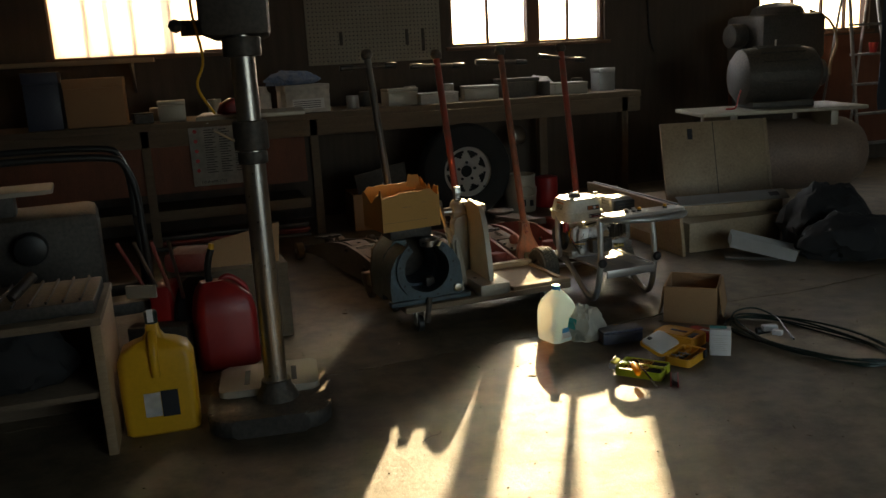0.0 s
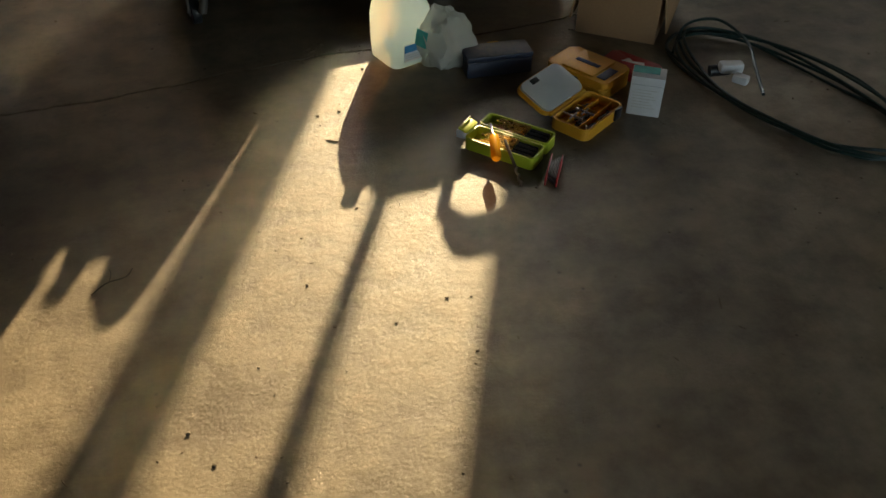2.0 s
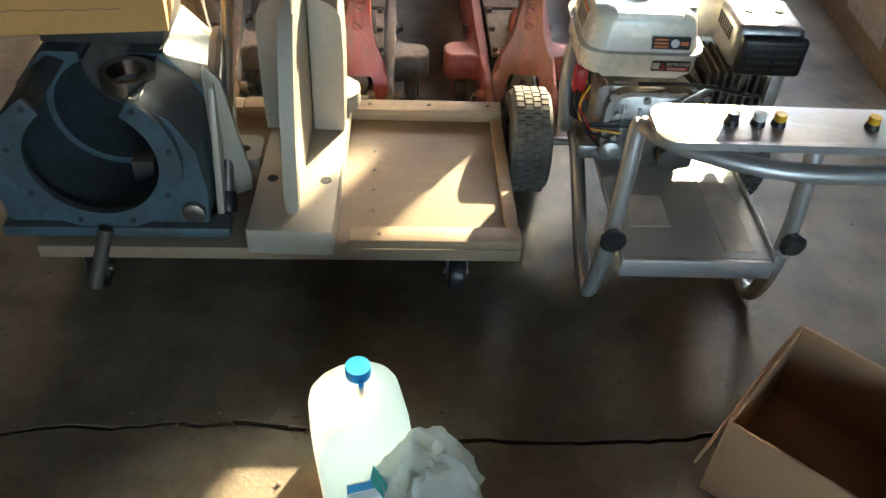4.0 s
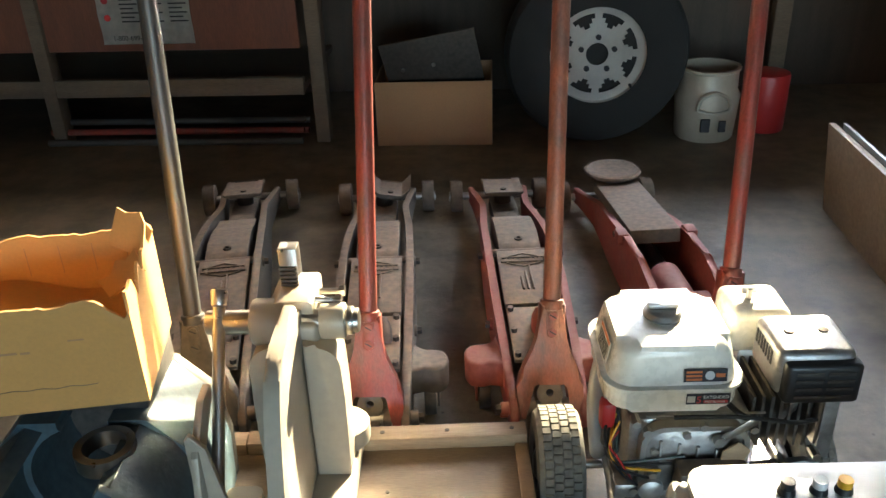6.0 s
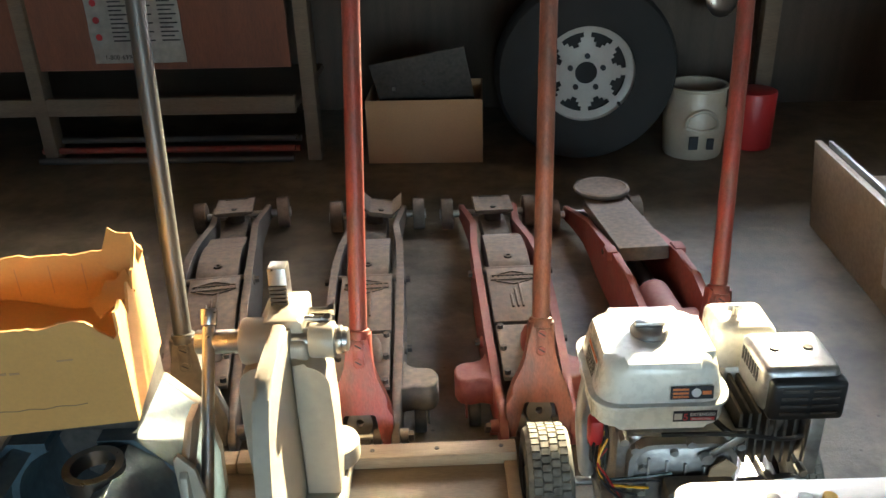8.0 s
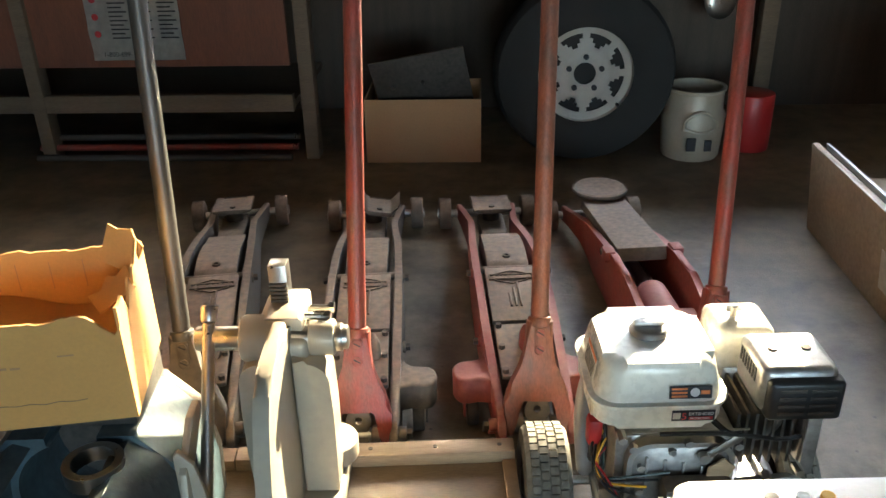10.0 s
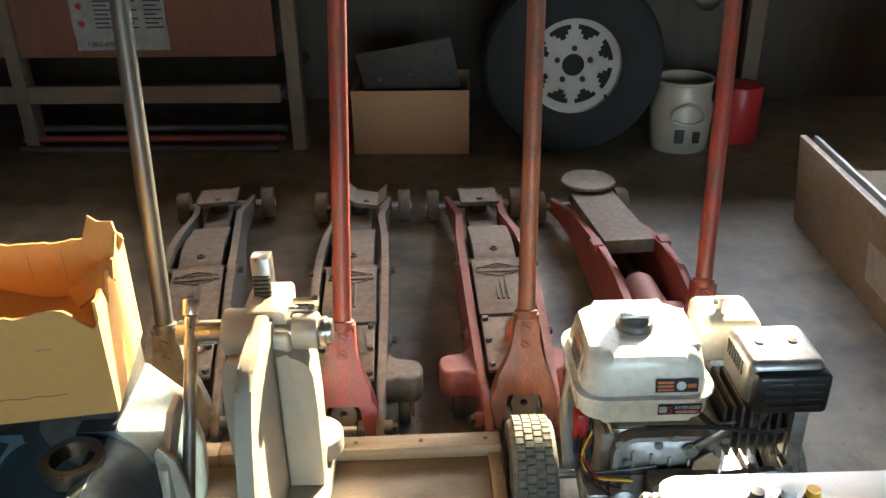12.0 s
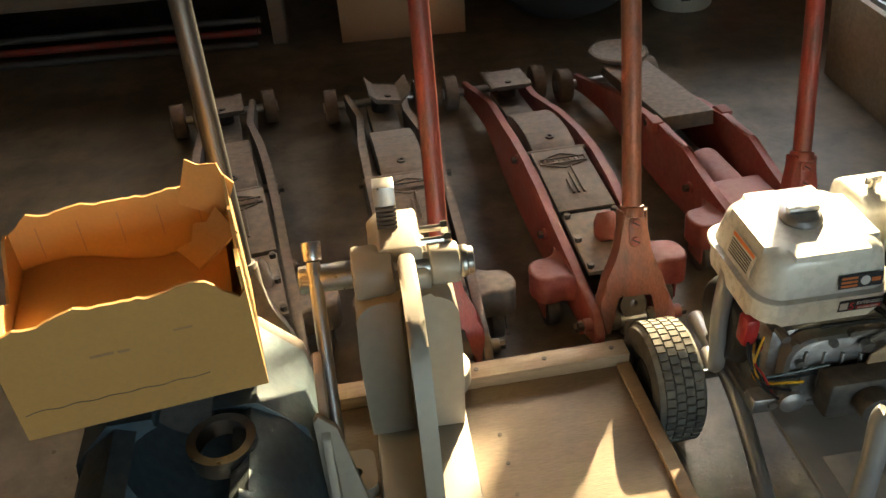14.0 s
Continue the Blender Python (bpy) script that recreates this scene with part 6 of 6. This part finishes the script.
for k, (x, y) in enumerate(((0.35, 7.4), (0.5, 7.6), (1.25, 7.62), (1.65, 7.7), (2.5, 7.62), (-0.75, 7.5), (-1.2, 7.6), (2.05, 7.35), (0.9, 7.6))):
    solid("paint_can", lathe([(0.05, 0), (0.053, 0.004), (0.053, 0.1 + 0.02 * (k % 3)), (0.046, 0.105 + 0.02 * (k % 3)), (0, 0.1 + 0.02 * (k % 3))], 20), (SILVER, IRONDARK, CASTGREY)[k % 3], "small dusty can on the workbench", "can", (x, y, TOPZ), 0, "cans on the workbench")
shelf = thing("plank_shelf", "pale plank on brackets below the plastic-covered window", "shelf", (-1.95, 7.6, 1.44), 0)
part("plank", box(-0.9, 0.78, -0.13, 0.13, 0.0, 0.035, 0.003), PINE, shelf)
for x in (-0.7, 0.6):
    part("bracket", prism([(-0.13, -0.002), (0.39, -0.002), (0.39, -0.24)], x - 0.01, x + 0.01, "x"), IRONDARK, shelf)

# pegboard with real holes as small dark discs
peg = thing("pegboard", "pale perforated hardboard panel on the wall", "pegboard", (0.70, Y1 - 0.022, 1.34), 0)
part("panel", box(-0.6, 0.62, 0.0, 0.01, 0.0, 0.72, 0.002), mat("hardboard", (0.34, 0.31, 0.25), 0.8, second=(0.2, 0.18, 0.14), scale=3), peg)
pbm = bmesh.new()
for i in range(34):
    for k in range(19):
        cyl((-0.57 + 0.035 * i, -0.0005, 0.03 + 0.035 * k), (-0.57 + 0.035 * i, -0.002, 0.03 + 0.035 * k), 0.006, seg=6, bm=pbm)
tagged(part("peg_holes", pbm, INK, peg), kind="stuff")
for k, (x, l) in enumerate(((0.45, 0.2), (0.3, 0.14), (-0.3, 0.12))):
    solid("hanging_tool", box(-0.015, 0.015, -0.012, 0.0, -l, 0.0, 0.004), IRONDARK, "dark hand tool hanging on the pegboard", "hand tool", (0.7 + x, Y1 - 0.026, 1.62), 0)

# wrinkled sheet over the first window
shm = bmesh.new()
N, M = 60, 30
g = [[shm.verts.new((-1.93 + 1.16 * i / N, Y1 - 0.02 + 0.016 * noise.noise(Vector((i * 0.16, k * 0.06, 5))) + 0.02 * abs(noise.noise(Vector((i * 0.07 + k * 0.05, k * 0.02, 9)))), 1.505 + 0.94 * k / M)) for i in range(N + 1)] for k in range(M + 1)]
for k in range(M):
    for i in range(N):
        shm.faces.new((g[k][i], g[k][i + 1], g[k + 1][i + 1], g[k + 1][i]))
ps = solid("plastic_sheet", shm, SHEET, "wrinkled milky plastic sheet over the window", "plastic sheet")
for x in (-1.66, -1.3, -1.0):
    solid("window_batten", box(x - 0.014, x + 0.014, Y1 + 0.02, Y1 + 0.028, 1.52, 2.42), WINDOWWOOD, "thin wooden batten behind the plastic sheet", "batten", group="battens")
solid("wall_cable", pipe([(3.45, Y1 - 0.02, 2.7), (3.44, Y1 - 0.02, 2.0), (3.46, Y1 - 0.03, 1.5), (3.5, Y1 - 0.05, 1.3)], 0.006, 8), BLACKPL, "thin cable hanging down the wall", "cable")
solid("wall_panel", box(4.4, 6.6, Y1 - 0.012, Y1 - 0.002, 0.2, 1.36), REDWOOD, "reddish wooden panel under the window", "panel", kind="structure")

# ---- compressor and clutter on the east side ----
comp = thing("air_compressor", "large air compressor with a rusty horizontal tank", "compressor", (3.62, 6.3, 0), -14)
am = pose(0, 0, 0.42, 0, 90, 0)
part("tank", lathe([(0.0, -0.78), (0.12, -0.76), (0.22, -0.70), (0.28, -0.6), (0.29, -0.55), (0.29, 0.55), (0.28, 0.6), (0.22, 0.7), (0.12, 0.76), (0.0, 0.78)], 36, m=am), mat("rusty_grey_tank", (0.3, 0.2, 0.15), 0.5, 0.2, second=(0.13, 0.1, 0.09), scale=4, dust=0.3), comp)
part("tank_port", cyl((0.765, 0.0, 0.42), (0.79, 0.0, 0.42), 0.035, seg=16), IRONDARK, comp)
part("deck", box(-0.72, 0.6, -0.36, 0.3, 0.79, 0.82, 0.006), CASTGREY, comp, "pale steel deck plate")
part("deck_skirt", box(0.3, 0.36, -0.359, 0.29, 0.68, 0.789, 0.004), CASTGREY, comp)
part("deck_skirt", box(-0.5, -0.44, -0.35, 0.29, 0.68, 0.789, 0.004), CASTGREY, comp)
for x in (-0.5, 0.5):
    part("foot", box(x - 0.05, x + 0.05, -0.26, 0.26, 0.0, 0.16, 0.006), IRONDARK, comp)
mo = thing("electric_motor", "big dark electric motor on the compressor deck", "motor", (3.62, 6.3, 0.822), -14)
mm = pose(0, 0, 0.25, 0, 90, 0)
part("shell", lathe([(0.0, -0.34), (0.16, -0.335), (0.215, -0.29), (0.225, -0.2), (0.225, 0.2), (0.21, 0.28), (0.15, 0.33), (0.0, 0.335)], 32, m=mm), IRONDARK, mo)
for k in range(10):
    a = radians(-20 + 22 * k)
    part("fin", box(-0.18, 0.18, -0.004, 0.004, 0.222, 0.238, 0.002, m=pose(0, 0, 0.25) @ Matrix.Rotation(a - 1.3, 4, "X")), IRONDARK, mo)
part("motor_base", box(-0.25, 0.25, -0.18, 0.18, 0.0, 0.05, 0.006), IRONDARK, mo)
part("pulley", cyl((0.336, 0, 0.25), (0.39, 0, 0.25), 0.11, seg=28, bevel=0.008), IRONDARK, mo)
part("wires", pipe([(-0.3, -0.1, 0.2), (-0.36, -0.16, 0.1), (-0.4, -0.2, 0.02), (-0.46, -0.16, 0.01)], 0.006, 8), REDPL, mo, "red wires")
part("lifting_eye", cyl((0.0, 0, 0.47), (0.0, 0, 0.53), 0.008, seg=8), STEEL, mo)
pump = thing("machine_head", "dark machine standing by the wall", "machine", (4.45, 7.35, 0), 0)
part("stand", box(-0.3, 0.25, -0.25, 0.25, 0.0, 1.15, 0.02), IRONDARK, pump)
part("body", box(-0.36, 0.34, -0.28, 0.28, 1.1505, 1.58, 0.05), IRONDARK, pump)
part("dome", lathe([(0.25, 1.581), (0.22, 1.64), (0.12, 1.68), (0, 1.69)], 24), IRONDARK, pump)
part("hose", pipe([(0.2, -0.2, 1.6), (0.36, -0.28, 1.5), (0.44, -0.3, 1.3), (0.4, -0.28, 1.12), (0.38, -0.3, 1.0)], 0.012, 8), PINE, pump)
part("side_motor", cyl((-0.37, 0, 1.4), (-0.52, 0, 1.4), 0.11, seg=24, bevel=0.02), IRONDARK, pump)

pn = thing("steel_door_panel", "scratched tan steel door panel leaning on the compressor", "door panel", (2.78, 5.82, 0.2), -12)
lm = pose(0, 0, 0, -16, 0, 0)
part("panel", box(-0.4, 0.4, 0.0, 0.03, 0.0, 0.6, 0.005, m=lm), TANPANEL, pn)
part("edge", box(0.401, 0.43, 0.0, 0.05, 0.0, 0.6, 0.003, m=lm), TANPANEL, pn)
part("latch_plate", box(-0.2, -0.16, -0.004, -0.001, 0.47, 0.55, 0.001, m=lm), INK, pn)
part("seam", box(0.0, 0.006, -0.002, -0.0005, 0.0, 0.6, m=lm), IRONDARK, pn)
stack = thing("panel_stack", "pair of tan steel cabinets lying on the floor", "cabinet", (2.32, 5.72, 0), 0)
part("body", box(-0.22, 0.5, -0.55, 0.68, 0.0, 0.2, 0.006), TANPANEL, stack)
part("side_sheet", box(-0.012, 0.012, -0.62, 0.68, 0.0, 0.34, 0.003, m=pose(-0.3, 0, 0.0, 0, -6, 0)), TANPANEL, stack)
part("side_sheet", box(-0.006, 0.006, -0.52, 0.66, 0.0, 0.345, 0.002, m=pose(-0.262, 0, 0.0, 0, -6, 0)), SILVER, stack)
part("label", box(-0.0025, -0.0005, -0.25, 0.05, 0.09, 0.22, m=pose(-0.3125, 0, 0.0, 0, -6, 0)), OLDPAPER, stack)
pl2 = thing("bent_panel", "pale bent sheet metal strip on the cabinets", "sheet metal", (2.55, 5.35, 0.202), -8)
part("strip", box(-0.4, 0.4, -0.05, 0.05, 0.03, 0.036, 0.002, m=pose(0, 0, 0.08, 30, 0, 0)), SILVER, pl2)
part("support", box(-0.36, 0.36, -0.04, 0.06, 0.0, 0.07, 0.004), TANPANEL, pl2)
part("slot", box(0.27, 0.34, -0.02, 0.02, 0.0362, 0.038, m=pose(0, 0, 0.08, 30, 0, 0)), INK, pl2)

tbx = thing("metal_tray", "tilted open sheet metal tool tray", "tool tray", (2.42, 4.86, 0.012), -32)
tm = pose(0, 0, 0.03, 0, 14, 0)
part("bottom", box(-0.2, 0.2, -0.1, 0.1, 0.0, 0.004, m=tm), SILVER, tbx)
for s in (-1, 1):
    part("side", box(-0.2, 0.2, s * 0.1 - 0.002, s * 0.1 + 0.002, 0.0045, 0.075, m=tm), SILVER, tbx)
    part("end", box(s * 0.2 - 0.002, s * 0.2 + 0.002, -0.097, 0.097, 0.0045, 0.06, m=tm), SILVER, tbx)
part("rail", box(-0.18, 0.18, -0.02, 0.02, 0.02, 0.035, 0.002, m=tm), ALU, tbx)
part("foot_block", box(-0.22, 0.1, -0.08, 0.08, -0.011, 0.005, 0.002), IRONDARK, tbx)
solid("black_bag", merge(None, crumpled_bag(), Matrix.Diagonal((5.2, 4.0, 3.2, 1))), BLACKCLOTH, "heap of black plastic sheeting on the floor", "plastic heap", (3.05, 5.0, 0.001), 15)
solid("black_bag", merge(None, crumpled_bag(), Matrix.Diagonal((4.4, 3.2, 2.2, 1))), BLACKCLOTH, "low heap of black sheeting on the floor", "plastic heap", (2.9, 4.62, 0.001), -20)

lad = thing("step_ladder", "aluminium step ladder by the window wall", "ladder", (5.62, 7.3, 0), 0)
for s in (-1, 1):
    part("rail", cyl((s * 0.24, -0.1, 0), (s * 0.16, 0.28, 1.95), 0.018, seg=8), ALU, lad)
    part("rear_rail", cyl((s * 0.22, 0.6, 0), (s * 0.15, 0.32, 1.95), 0.014, seg=8), ALU, lad)
for k in range(6):
    z = 0.28 + 0.29 * k
    part("step", box(-0.235 + 0.012 * k, 0.235 - 0.012 * k, -0.1 + 0.195 * z - 0.04, -0.1 + 0.195 * z + 0.04, z, z + 0.022, 0.003), ALU, lad)
solid("red_cup", lathe([(0.03, 0), (0.045, 0.1), (0.04, 0.1), (0.027, 0.005), (0, 0.005)], 18), REDPL, "small red cup on the ladder step", "cup", (5.66, 7.41, 1.171))
post = solid("roof_post", box(-0.06, 0.06, -0.06, 0.06, 0, TOP, 0.004), BENCHWOOD, "square dark wooden roof post", "post", (5.05, 6.3, 0))
coat = thing("coat", "dark work coat hanging from a post", "coat", (4.84, 6.3, 0.72), 0)
cb = bmesh.new()
rings = []
for z, hw, hd in ((0.0, 0.15, 0.06), (0.12, 0.17, 0.07), (0.4, 0.15, 0.075), (0.7, 0.15, 0.07), (0.9, 0.13, 0.06), (1.0, 0.06, 0.04), (1.04, 0.035, 0.03)):
    rings.append([cb.verts.new(((hw + 0.018 * math.sin(6 * a + z * 3)) * math.cos(a), (hd + 0.015 * math.sin(5 * a)) * math.sin(a), z)) for a in [2 * math.pi * k / 36 for k in range(36)]])
for a, b in zip(rings, rings[1:]):
    for k in range(36):
        cb.faces.new((a[k], a[(k + 1) % 36], b[(k + 1) % 36], b[k]))
cb.faces.new(rings[0][::-1]), cb.faces.new(rings[-1])
part("cloth", cb, mat("dark_cloth", (0.03, 0.035, 0.045), 0.9, scale=10), coat)
part("hanger_hook", pipe([(0.0, 0, 1.03), (0.05, 0, 1.09), (0.15, 0, 1.08)], 0.006, 8), STEEL, coat)
bin_ = thing("red_bin", "red and white plastic bin beside the compressor", "bin", (4.75, 5.9, 0.001), 0)
part("body", lathe([(0.2, 0), (0.24, 0.5), (0.25, 0.52), (0.25, 0.6), (0.2, 0.6), (0.18, 0.02), (0, 0.02)], 28), OLDPAPER, bin_)
part("lid", lathe([(0.26, 0.601), (0.25, 0.66), (0.15, 0.72), (0, 0.73)], 28), REDPL, bin_, "red domed lid")
